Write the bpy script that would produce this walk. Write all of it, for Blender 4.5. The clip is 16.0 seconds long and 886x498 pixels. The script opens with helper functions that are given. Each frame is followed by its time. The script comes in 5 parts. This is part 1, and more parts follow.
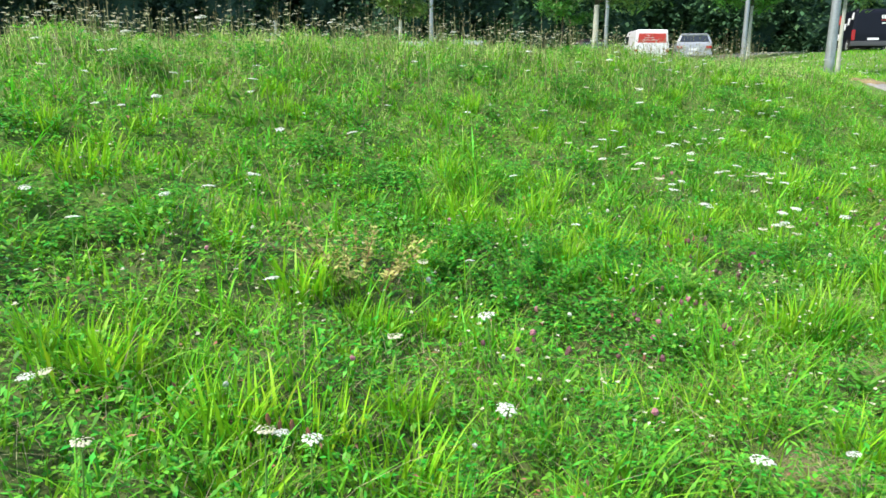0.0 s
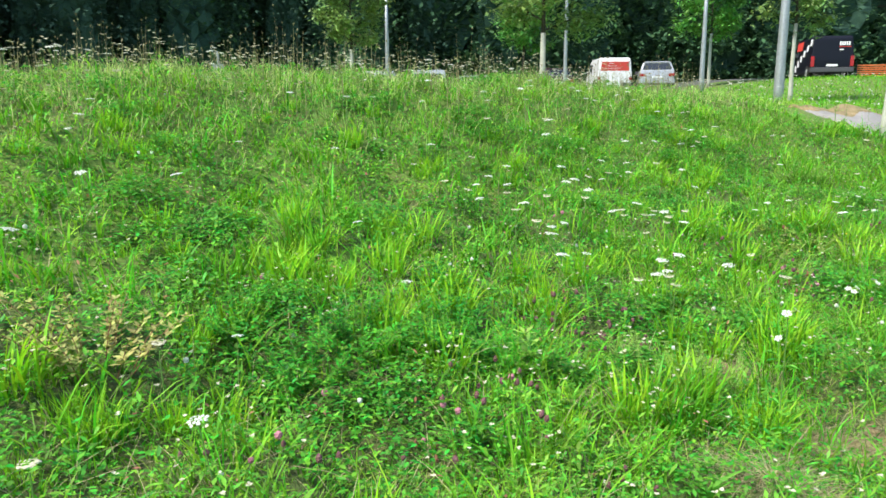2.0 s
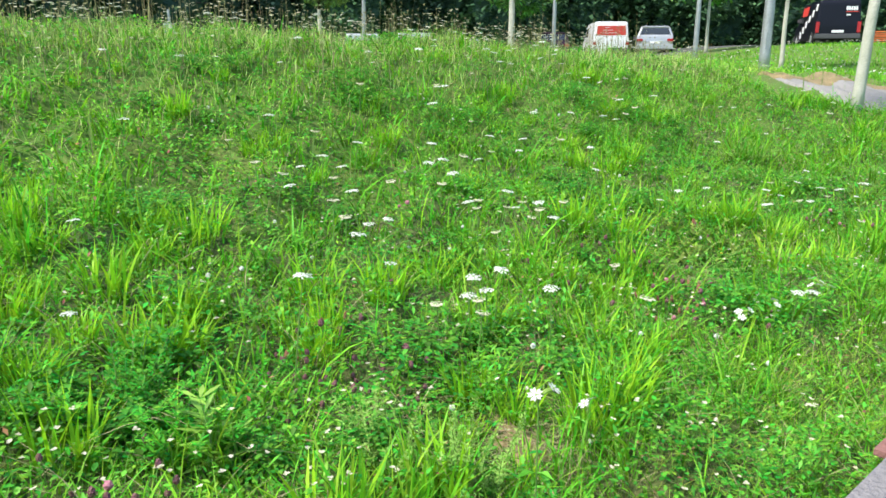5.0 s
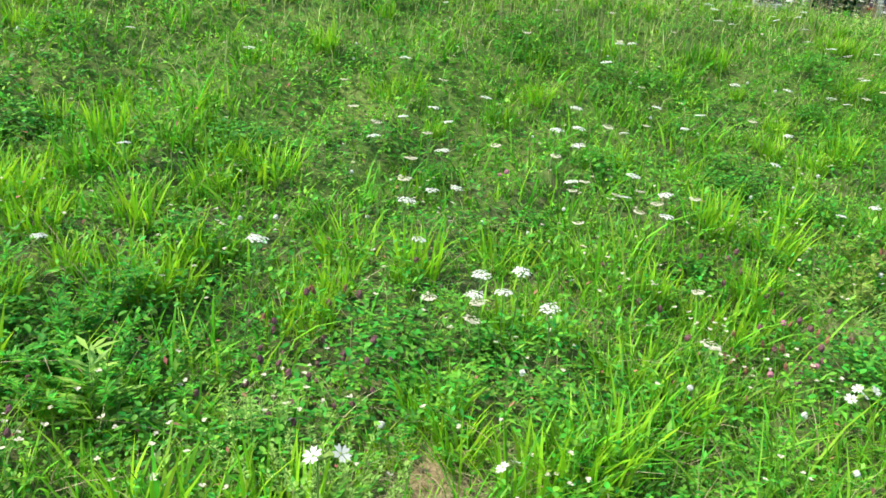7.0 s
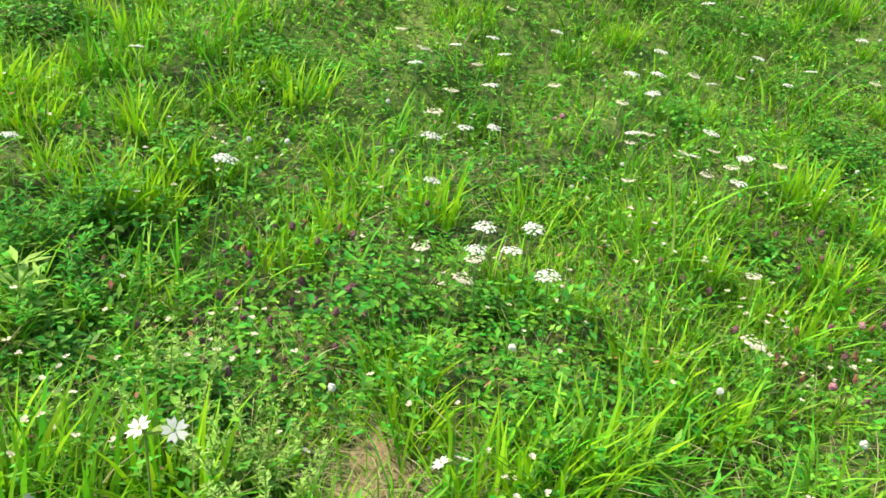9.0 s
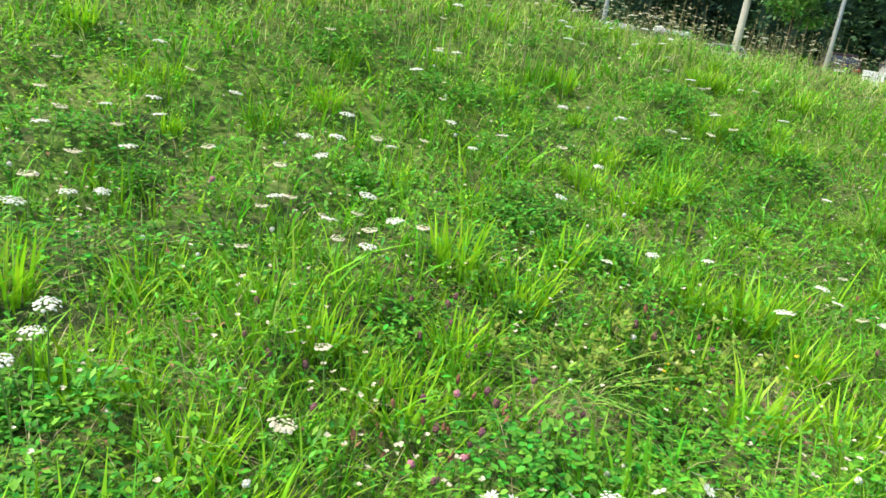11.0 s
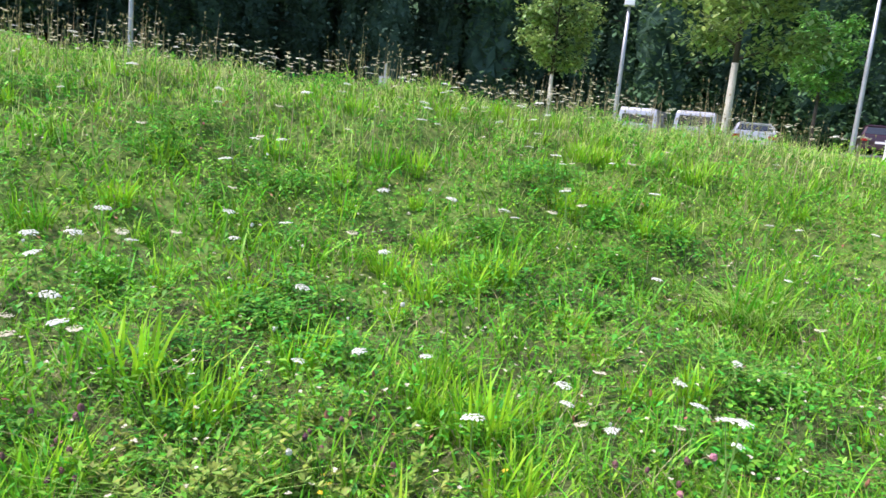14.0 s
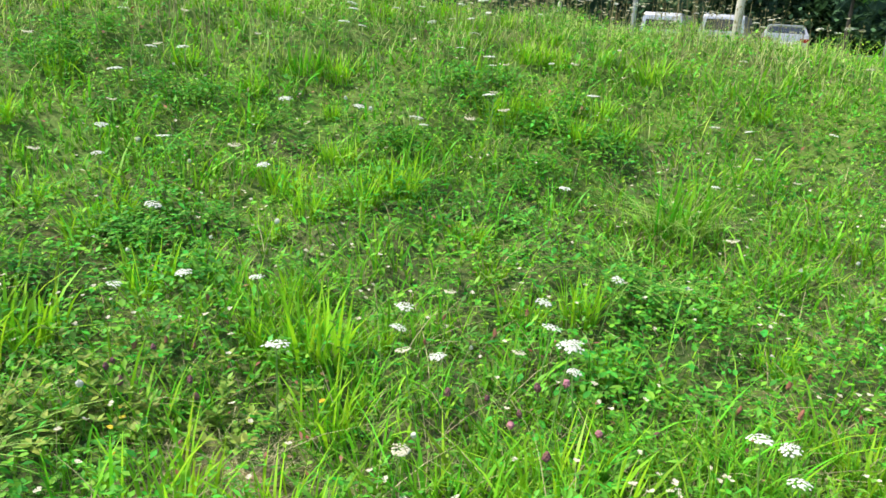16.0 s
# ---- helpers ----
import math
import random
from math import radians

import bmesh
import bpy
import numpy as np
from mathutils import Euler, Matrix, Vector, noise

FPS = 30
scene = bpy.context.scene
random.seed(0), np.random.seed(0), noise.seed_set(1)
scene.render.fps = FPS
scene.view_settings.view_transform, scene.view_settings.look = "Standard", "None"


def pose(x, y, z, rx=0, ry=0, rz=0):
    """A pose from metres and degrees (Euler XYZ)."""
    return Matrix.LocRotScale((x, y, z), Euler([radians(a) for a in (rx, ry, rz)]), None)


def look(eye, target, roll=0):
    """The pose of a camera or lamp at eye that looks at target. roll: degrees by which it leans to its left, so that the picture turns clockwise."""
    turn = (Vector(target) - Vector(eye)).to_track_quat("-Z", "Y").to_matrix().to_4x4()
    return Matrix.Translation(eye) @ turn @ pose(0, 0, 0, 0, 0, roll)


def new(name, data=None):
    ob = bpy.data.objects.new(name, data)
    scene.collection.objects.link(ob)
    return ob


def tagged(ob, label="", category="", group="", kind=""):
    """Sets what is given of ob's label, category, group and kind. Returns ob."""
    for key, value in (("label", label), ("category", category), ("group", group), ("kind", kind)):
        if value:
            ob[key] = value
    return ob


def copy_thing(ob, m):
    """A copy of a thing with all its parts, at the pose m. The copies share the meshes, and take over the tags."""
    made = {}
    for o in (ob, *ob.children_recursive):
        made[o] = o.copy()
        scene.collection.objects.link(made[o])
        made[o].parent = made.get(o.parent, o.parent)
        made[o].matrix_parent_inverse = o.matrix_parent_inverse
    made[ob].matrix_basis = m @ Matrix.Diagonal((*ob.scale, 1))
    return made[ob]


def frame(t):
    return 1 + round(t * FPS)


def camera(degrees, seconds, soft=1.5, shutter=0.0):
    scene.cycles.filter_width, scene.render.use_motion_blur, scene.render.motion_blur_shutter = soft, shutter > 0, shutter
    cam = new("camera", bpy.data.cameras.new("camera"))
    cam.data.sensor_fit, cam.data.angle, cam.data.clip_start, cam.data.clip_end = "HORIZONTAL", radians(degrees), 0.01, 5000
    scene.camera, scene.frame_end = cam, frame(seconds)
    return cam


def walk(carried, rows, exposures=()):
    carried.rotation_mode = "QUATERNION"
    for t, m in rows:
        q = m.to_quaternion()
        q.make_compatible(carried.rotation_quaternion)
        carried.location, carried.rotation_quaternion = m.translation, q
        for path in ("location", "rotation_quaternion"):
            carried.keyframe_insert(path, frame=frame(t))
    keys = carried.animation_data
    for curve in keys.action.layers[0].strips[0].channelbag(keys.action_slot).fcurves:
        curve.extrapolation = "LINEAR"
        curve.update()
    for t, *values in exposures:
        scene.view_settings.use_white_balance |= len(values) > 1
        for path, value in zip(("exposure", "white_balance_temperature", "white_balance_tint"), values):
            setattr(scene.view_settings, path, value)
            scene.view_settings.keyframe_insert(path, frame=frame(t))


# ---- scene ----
cam = camera(61.4, 16.0, soft=1.6)
walk(cam, [
    (0.0, look((0.001, 0.001, 1.350), (-0.008, 1.945, 0.881), 0.19)),
    (0.5, look((0.249, 0.112, 1.372), (0.249, 2.065, 0.937), 0.09)),
    (1.0, look((0.443, 0.265, 1.359), (0.457, 2.220, 0.938), 0.15)),
    (1.5, look((0.611, 0.479, 1.357), (0.641, 2.437, 0.952), 0.05)),
    (2.0, look((0.822, 0.633, 1.361), (0.864, 2.593, 0.965), -0.33)),
    (2.5, look((1.011, 0.804, 1.360), (1.043, 2.765, 0.967), -0.37)),
    (3.0, look((1.148, 1.022, 1.354), (1.192, 2.982, 0.959), -0.09)),
    (3.5, look((1.347, 1.150, 1.355), (1.405, 3.109, 0.955), -0.10)),
    (4.0, look((1.554, 1.269, 1.344), (1.603, 3.221, 0.909), 0.00)),
    (4.2, look((1.639, 1.351, 1.331), (1.688, 3.296, 0.871), -0.03)),
    (6.3, look((2.539, 2.109, 1.361), (2.102, 3.991, 0.844), 3.12)),
    (6.5, look((2.642, 2.161, 1.369), (2.072, 4.000, 0.829), 3.66)),
    (7.0, look((2.831, 2.340, 1.364), (2.168, 4.116, 0.728), 4.33)),
    (7.5, look((2.882, 2.633, 1.289), (2.205, 4.347, 0.512), 8.41)),
    (8.0, look((2.921, 2.773, 1.243), (2.098, 4.415, 0.453), 9.93)),
    (8.5, look((2.934, 2.793, 1.244), (2.075, 4.409, 0.438), 8.67)),
    (9.0, look((2.987, 2.809, 1.254), (2.110, 4.425, 0.468), 7.43)),
    (9.5, look((3.195, 2.866, 1.280), (2.408, 4.548, 0.538), 8.03)),
    (10.0, look((3.354, 3.020, 1.262), (2.718, 4.788, 0.576), 8.93)),
    (10.2, look((3.408, 3.115, 1.247), (2.808, 4.905, 0.587), 9.19)),
    (12.3, look((4.181, 3.696, 1.372), (3.537, 5.540, 0.943), 8.38)),
    (12.5, look((4.258, 3.750, 1.375), (3.574, 5.584, 0.965), 8.01)),
    (13.0, look((4.503, 3.879, 1.396), (3.728, 5.689, 1.043), 7.70)),
    (13.5, look((4.687, 4.098, 1.371), (3.889, 5.900, 1.028), 7.57)),
    (14.0, look((4.841, 4.279, 1.368), (4.043, 6.081, 1.026), 5.60)),
    (14.5, look((5.015, 4.380, 1.379), (4.212, 6.172, 1.002), 4.73)),
    (15.0, look((5.100, 4.512, 1.354), (4.248, 6.260, 0.885), 4.34)),
    (15.5, look((5.168, 4.710, 1.332), (4.316, 6.432, 0.780), 4.44)),
    (16.0, look((5.321, 4.821, 1.336), (4.481, 6.546, 0.775), 4.01)),
], exposures=[(0.0, 1.04, 6450, 8), (6.5, 1.05, 6450, 8), (8.0, 1.03, 7100, 9), (10.0, 1.05, 7250, 10), (12.5, 1.06, 6350, 19), (13.5, 1.20, 6300, 28), (14.5, 1.08, 6300, 25), (15.0, 1.04, 6450, 18), (16.0, 1.05, 6700, 12)])

# ---- sky and sun ----
world = bpy.data.worlds.new("sky")
scene.world = world
world.use_nodes = True
SUN_ELEVATION, SUN_AZIMUTH = radians(56), radians(-115)
wn = world.node_tree.nodes
sky = wn.new("ShaderNodeTexSky")
sky.sky_type, sky.sun_disc = "NISHITA", False
sky.sun_elevation, sky.sun_rotation = SUN_ELEVATION, SUN_AZIMUTH
wn["Background"].inputs[1].default_value = 0.15
world.node_tree.links.new(sky.outputs[0], wn["Background"].inputs[0])
sun = new("sun", bpy.data.lights.new("sun", "SUN"))
sun.data.energy, sun.data.angle, sun.data.color = 3.6, radians(12), (1.0, 0.95, 0.86)
_sd = Vector((math.sin(SUN_AZIMUTH) * math.cos(SUN_ELEVATION), math.cos(SUN_AZIMUTH) * math.cos(SUN_ELEVATION), math.sin(SUN_ELEVATION)))
sun.matrix_world = look(_sd * 60, (0, 0, 0))


# ---- materials ----
def material(name, base, rough=0.7, metal=0.0, vary=0.0, scale=8.0, bump=0.0, bump_scale=40.0, other=None, through_light=0.0,
             island=0.0, spec=0.5, random_ob=0.0, coat=0.0):
    """A surface of one base colour that drifts to another at two scales, with fine relief."""
    m = bpy.data.materials.new(name)
    m.use_nodes = True
    nt = m.node_tree
    n, lk = nt.nodes, nt.links
    p = n["Principled BSDF"]
    p.inputs["Roughness"].default_value, p.inputs["Metallic"].default_value = rough, metal
    p.inputs["Specular IOR Level"].default_value = spec
    p.inputs["Coat Weight"].default_value = coat
    geo = n.new("ShaderNodeTexCoord")
    colour = None
    if vary or island or random_ob:
        b = n.new("ShaderNodeRGB")
        b.outputs[0].default_value = (*base, 1)
        colour = b.outputs[0]
    if vary:
        t1, t2 = n.new("ShaderNodeTexNoise"), n.new("ShaderNodeTexNoise")
        t1.inputs["Scale"].default_value, t1.inputs["Detail"].default_value = scale, 4
        t2.inputs["Scale"].default_value, t2.inputs["Detail"].default_value = scale * 9, 3
        add = n.new("ShaderNodeMath")
        add.operation = "ADD"
        for t, k in ((t1, 0), (t2, 1)):
            lk.new(geo.outputs["Object"], t.inputs["Vector"])
            lk.new(t.outputs[0], add.inputs[k])
        ramp = n.new("ShaderNodeMapRange")
        ramp.inputs["From Min"].default_value, ramp.inputs["From Max"].default_value = 0.72, 1.28
        ramp.inputs["To Max"].default_value = vary
        lk.new(add.outputs[0], ramp.inputs["Value"])
        mix = n.new("ShaderNodeMix")
        mix.data_type = "RGBA"
        lk.new(ramp.outputs[0], mix.inputs["Factor"])
        lk.new(colour, mix.inputs["A"])
        mix.inputs["B"].default_value = (*(other or [c * 0.5 for c in base]), 1)
        colour = mix.outputs["Result"]
    if island or random_ob:
        src = n.new("ShaderNodeNewGeometry").outputs["Random Per Island"] if island else n.new("ShaderNodeObjectInfo").outputs["Random"]
        amount = island or random_ob
        hs = n.new("ShaderNodeHueSaturation")
        rv, rh = n.new("ShaderNodeMapRange"), n.new("ShaderNodeMapRange")
        rv.inputs["To Min"].default_value, rv.inputs["To Max"].default_value = 1 - amount, 1 + amount
        mul = n.new("ShaderNodeMath")
        mul.operation, mul.inputs[1].default_value = "MULTIPLY", 7.31
        fr = n.new("ShaderNodeMath")
        fr.operation = "FRACT"
        lk.new(src, mul.inputs[0])
        lk.new(mul.outputs[0], fr.inputs[0])
        rh.inputs["To Min"].default_value, rh.inputs["To Max"].default_value = 0.5 - 0.06 * amount, 0.5 + 0.06 * amount
        lk.new(src, rv.inputs["Value"])
        lk.new(fr.outputs[0], rh.inputs["Value"])
        lk.new(rv.outputs[0], hs.inputs["Value"])
        lk.new(rh.outputs[0], hs.inputs["Hue"])
        lk.new(colour, hs.inputs["Color"])
        colour = hs.outputs[0]
    if colour is None:
        p.inputs["Base Color"].default_value = (*base, 1)
    else:
        lk.new(colour, p.inputs["Base Color"])
    if bump:
        bt, bn = n.new("ShaderNodeTexNoise"), n.new("ShaderNodeBump")
        bt.inputs["Scale"].default_value, bt.inputs["Detail"].default_value = bump_scale, 5
        lk.new(geo.outputs["Object"], bt.inputs["Vector"])
        lk.new(bt.outputs[0], bn.inputs["Height"])
        bn.inputs["Strength"].default_value, bn.inputs["Distance"].default_value = bump, 0.02
        lk.new(bn.outputs[0], p.inputs["Normal"])
    if through_light:
        tr, ms = n.new("ShaderNodeBsdfTranslucent"), n.new("ShaderNodeMixShader")
        if colour is None:
            tr.inputs[0].default_value = (*base, 1)
        else:
            lk.new(colour, tr.inputs[0])
        ms.inputs[0].default_value = through_light
        lk.new(p.outputs[0], ms.inputs[1])
        lk.new(tr.outputs[0], ms.inputs[2])
        lk.new(ms.outputs[0], n["Material Output"].inputs[0])
    return m


M = {
    "soil": material("meadow_turf", (0.07, 0.16, 0.015), 0.95, vary=1.0, scale=2.0, other=(0.12, 0.15, 0.03), bump=0.8, bump_scale=30),
    "thatch": material("thatch_with_gap_shade", (0.05, 0.105, 0.016), 0.95, vary=1.0, scale=6.0, other=(0.105, 0.11, 0.033), bump=1.0, bump_scale=45),
    "bare": material("bare_earth", (0.34, 0.24, 0.13), 0.95, vary=1.0, scale=9.0, other=(0.17, 0.15, 0.06), bump=1.0, bump_scale=60),
    "grass": material("grass_blade", (0.115, 0.37, 0.014), 0.55, vary=1.0, scale=0.9, other=(0.19, 0.46, 0.02), through_light=0.38, island=0.5, spec=0.28),
    "bright": material("bright_bank_leaf", (0.12, 0.41, 0.025), 0.6, vary=1.0, scale=0.8, other=(0.26, 0.54, 0.04), through_light=0.38, island=0.5, spec=0.28),
    "tuft": material("tussock_blade", (0.24, 0.56, 0.014), 0.5, vary=0.8, scale=1.6, other=(0.37, 0.60, 0.03), through_light=0.4, island=0.35, spec=0.35),
    "fine": material("fine_grass", (0.14, 0.40, 0.02), 0.65, vary=1.0, scale=1.2, other=(0.31, 0.43, 0.07), through_light=0.38, island=0.45, spec=0.25),
    "clover": material("clover_leaf", (0.05, 0.28, 0.022), 0.65, vary=1.0, scale=1.0, other=(0.14, 0.43, 0.028), through_light=0.38, island=0.5, spec=0.25),
    "herb": material("herb_leaf", (0.07, 0.32, 0.03), 0.55, vary=0.9, scale=1.0, other=(0.18, 0.45, 0.04), through_light=0.35, island=0.5, spec=0.3),
    "emerald": material("broad_emerald_leaf", (0.05, 0.25, 0.028), 0.6, vary=1.0, scale=2.0, other=(0.12, 0.41, 0.03), through_light=0.4, island=0.5, spec=0.3),
    "cover": material("ground_cover_leaf", (0.07, 0.25, 0.02), 0.6, vary=1.0, scale=2.4, other=(0.18, 0.36, 0.03), through_light=0.3, island=0.55, spec=0.3),
    "far": material("far_grass", (0.31, 0.59, 0.05), 0.65, vary=1.0, scale=0.5, other=(0.49, 0.62, 0.15), through_light=0.4, island=0.4, spec=0.25),
    "straw": material("dry_stalk", (0.44, 0.41, 0.22), 0.8, vary=0.8, scale=3.0, other=(0.22, 0.17, 0.07), through_light=0.2, island=0.3),
    "stalk": material("dry_plantain_stalk", (0.30, 0.30, 0.14), 0.8, vary=0.9, scale=3.0, other=(0.20, 0.15, 0.07), through_light=0.2, island=0.35),
    "stem": material("green_stem", (0.14, 0.27, 0.05), 0.6, vary=0.5, scale=6.0),
    "white": material("white_petal", (0.66, 0.66, 0.60), 0.7, through_light=0.25, vary=0.35, scale=30, other=(0.54, 0.58, 0.42)),
    "cream": material("cream_petal", (0.60, 0.57, 0.42), 0.75, through_light=0.25, vary=0.6, scale=30, other=(0.52, 0.46, 0.32)),
    "pink": material("clover_flower", (0.36, 0.13, 0.16), 0.7, vary=0.6, scale=40, other=(0.56, 0.25, 0.30), through_light=0.15),
    "purple": material("selfheal_flower", (0.13, 0.04, 0.085), 0.75, vary=1.0, scale=60, other=(0.22, 0.11, 0.06), through_light=0.1),
    "rust": material("rust_seed_head", (0.27, 0.085, 0.05), 0.8, vary=0.8, scale=30, other=(0.20, 0.11, 0.06)),
    "yellow": material("yellow_petal", (0.75, 0.55, 0.03), 0.6, through_light=0.2),
    "brown": material("brown_withered_leaf", (0.26, 0.15, 0.08), 0.8, vary=1.0, scale=5, other=(0.30, 0.10, 0.06), through_light=0.2, island=0.5),
    "seed": material("seeding_grass", (0.48, 0.63, 0.17), 0.7, vary=0.9, scale=1.0, other=(0.60, 0.61, 0.28), through_light=0.4, island=0.3),
    "pale": material("pale_leaf", (0.33, 0.52, 0.10), 0.7, vary=0.6, scale=8, other=(0.22, 0.42, 0.07), through_light=0.35, island=0.3),
    "olive": material("yellowing_leaf", (0.15, 0.30, 0.035), 0.6, vary=0.9, scale=9, other=(0.30, 0.33, 0.06), through_light=0.3, island=0.4, spec=0.3),
    "lime": material("lime_leaf", (0.34, 0.60, 0.09), 0.55, vary=0.4, scale=8, through_light=0.35, island=0.2),
    "wither": material("withered_leaf", (0.40, 0.45, 0.12), 0.75, vary=0.8, scale=9, other=(0.36, 0.27, 0.09), through_light=0.25, island=0.35),
    "path": material("grey_gravel_path", (0.27, 0.255, 0.24), 0.95, vary=0.7, scale=1.6, other=(0.20, 0.19, 0.17), bump=0.7, bump_scale=70),
    "asphalt": material("car_park_asphalt", (0.09, 0.09, 0.085), 0.9, vary=0.7, scale=1.2, bump=0.5, bump_scale=60),
    "bark": material("whitish_bark", (0.46, 0.45, 0.38), 0.85, vary=0.8, scale=6.0, other=(0.33, 0.33, 0.25), bump=0.6, bump_scale=25),
    "dark_bark": material("dark_bark", (0.06, 0.05, 0.035), 0.9, vary=0.8, scale=4.0, bump=0.8, bump_scale=15),
    "leaf": material("tree_leaf", (0.16, 0.33, 0.09), 0.5, vary=0.9, scale=0.8, other=(0.29, 0.36, 0.10), through_light=0.3, island=0.4),
    "leaf_green": material("young_tree_leaf", (0.10, 0.31, 0.05), 0.5, vary=0.6, scale=0.9, other=(0.17, 0.38, 0.07), through_light=0.3, island=0.4),
    "forest": material("forest_leaf", (0.045, 0.112, 0.056), 0.75, vary=0.9, scale=0.5, other=(0.078, 0.165, 0.062), through_light=0.2, island=0.25, spec=0.15),
    # conifer needles, and the dark core added inside every wood-edge crown
    "needle": material("forest_needle_and_crown_core", (0.030, 0.066, 0.048), 0.85, vary=1.0, scale=1.6, other=(0.05, 0.10, 0.06), through_light=0.1, island=0.25, spec=0.1, bump=1.0, bump_scale=3),
    "steel": material("galvanised_steel", (0.42, 0.44, 0.45), 0.5, 0.6, vary=0.5, scale=3.0, bump=0.1),
    "white_paint": material("white_vehicle_paint", (0.78, 0.78, 0.77), 0.3, vary=0.2, scale=2.0, coat=0.5, other=(0.66, 0.66, 0.64)),
    "silver_paint": material("silver_vehicle_paint", (0.46, 0.47, 0.49), 0.32, 0.5, vary=0.2, scale=2.0, coat=0.5),
    "navy_paint": material("dark_blue_vehicle_paint", (0.004, 0.005, 0.012), 0.45, vary=0.3, scale=2.0, coat=0.0, spec=0.25),
    "plum_paint": material("dark_red_vehicle_paint", (0.03, 0.007, 0.014), 0.3, vary=0.3, scale=2.0, coat=0.5),
    "red_print": material("red_print", (0.60, 0.055, 0.04), 0.5, vary=0.3, scale=5),
    "white_print": material("white_print", (0.80, 0.80, 0.80), 0.5),
    "red_lamp": material("red_lamp_plastic", (0.34, 0.012, 0.016), 0.25),
    "glass": material("tinted_vehicle_glass", (0.02, 0.025, 0.03), 0.06, spec=0.8),
    "rubber": material("black_rubber", (0.018, 0.018, 0.018), 0.85, bump=0.3),
    "plastic": material("dark_grey_plastic", (0.06, 0.06, 0.065), 0.6, bump=0.1),
    "lamp_white": material("white_lamp_housing", (0.75, 0.76, 0.76), 0.45),
    "orange": material("orange_mesh_plastic", (0.65, 0.16, 0.04), 0.6, vary=0.4, scale=6),
    "old_wood": material("weathered_grey_wood", (0.22, 0.205, 0.205), 0.85, vary=0.9, scale=5.0, other=(0.15, 0.14, 0.14), bump=0.8, bump_scale=50),
    "brick": material("red_concrete_block", (0.30, 0.14, 0.115), 0.9, vary=0.7, scale=7.0, other=(0.22, 0.11, 0.095), bump=0.5, bump_scale=60, random_ob=0.2),
}


# ---- building helpers ----
def top(name, label, category, group="", kind=""):
    return tagged(new(name), label, category, group, kind)


def mesh_from(name, verts, faces, mat, smooth=False):
    me = bpy.data.meshes.new(name)
    me.from_pydata([tuple(v) for v in verts], [], [tuple(f) for f in faces])
    me.materials.append(mat)
    if smooth:
        me.polygons.foreach_set("use_smooth", [True] * len(me.polygons))
    me.update()
    return me


def part(name, bm, mat, parent=None, label="", smooth=False):
    """One bmesh as one mesh object, under a thing or a part."""
    me = bpy.data.meshes.new(name)
    bm.normal_update()
    bm.to_mesh(me)
    bm.free()
    me.materials.append(mat)
    if smooth:
        me.polygons.foreach_set("use_smooth", [True] * len(me.polygons))
    ob = new(name, me)
    ob.parent = parent
    return tagged(ob, label)


def big_mesh(name, verts, tris, mat):
    """A mesh of very many triangles from arrays."""
    me = bpy.data.meshes.new(name)
    verts, tris = np.ascontiguousarray(verts, np.float32), np.ascontiguousarray(tris, np.int32)
    me.vertices.add(len(verts))
    me.vertices.foreach_set("co", verts.ravel())
    me.loops.add(tris.size)
    me.loops.foreach_set("vertex_index", tris.ravel())
    me.polygons.add(len(tris))
    me.polygons.foreach_set("loop_start", np.arange(0, tris.size, 3, dtype=np.int32))
    me.update(calc_edges=True)
    me.materials.append(mat)
    return me


def box(bm, x0, x1, y0, y1, z0, z1, bevel=0.0):
    made = bmesh.ops.create_cube(bm, size=1, matrix=Matrix.LocRotScale(((x0 + x1) / 2, (y0 + y1) / 2, (z0 + z1) / 2), None, (x1 - x0, y1 - y0, z1 - z0)))
    if bevel:
        edges = list({e for v in made["verts"] for e in v.link_edges})
        bmesh.ops.bevel(bm, geom=edges, offset=bevel, segments=2, profile=0.7, affect="EDGES")
    return bm


def tube(bm, rings, sides=8, cap=True):
    """A round tube through rings of (x, y, z, radius)."""
    loops = []
    for k, (x, y, z, r) in enumerate(rings):
        a, b = Vector(rings[max(k - 1, 0)][:3]), Vector(rings[min(k + 1, len(rings) - 1)][:3])
        d = (b - a).normalized()
        u = d.orthogonal().normalized() if abs(d.z) < 0.9 else Vector((1, 0, 0))
        u = (u - d * u.dot(d)).normalized()
        w = d.cross(u)
        loops.append([bm.verts.new(Vector((x, y, z)) + (u * math.cos(t) + w * math.sin(t)) * r) for t in [2 * math.pi * i / sides for i in range(sides)]])
    for a, b in zip(loops, loops[1:]):
        for i in range(sides):
            bm.faces.new((a[i], a[(i + 1) % sides], b[(i + 1) % sides], b[i]))
    if cap:
        bm.faces.new(loops[0][::-1])
        bm.faces.new(loops[-1])
    return bm


def prism(bm, outline, x0, x1, bevel=0.0):
    """An outline of (y, z) drawn out from x0 to x1."""
    a = [bm.verts.new((x0, y, z)) for y, z in outline]
    b = [bm.verts.new((x1, y, z)) for y, z in outline]
    fs = [bm.faces.new(a), bm.faces.new(b[::-1])]
    n = len(outline)
    for i in range(n):
        fs.append(bm.faces.new((a[i], b[i], b[(i + 1) % n], a[(i + 1) % n])))
    bmesh.ops.recalc_face_normals(bm, faces=fs)
    if bevel:
        bmesh.ops.bevel(bm, geom=list({e for f in fs for e in f.edges}), offset=bevel, segments=2, profile=0.7, affect="EDGES")
    return bm


# ---- the lie of the land ----
def sstep(a):
    a = np.clip(a, 0, 1)
    return a * a * (3 - 2 * a)


UP = -0.5956      # the bank climbs toward this bearing


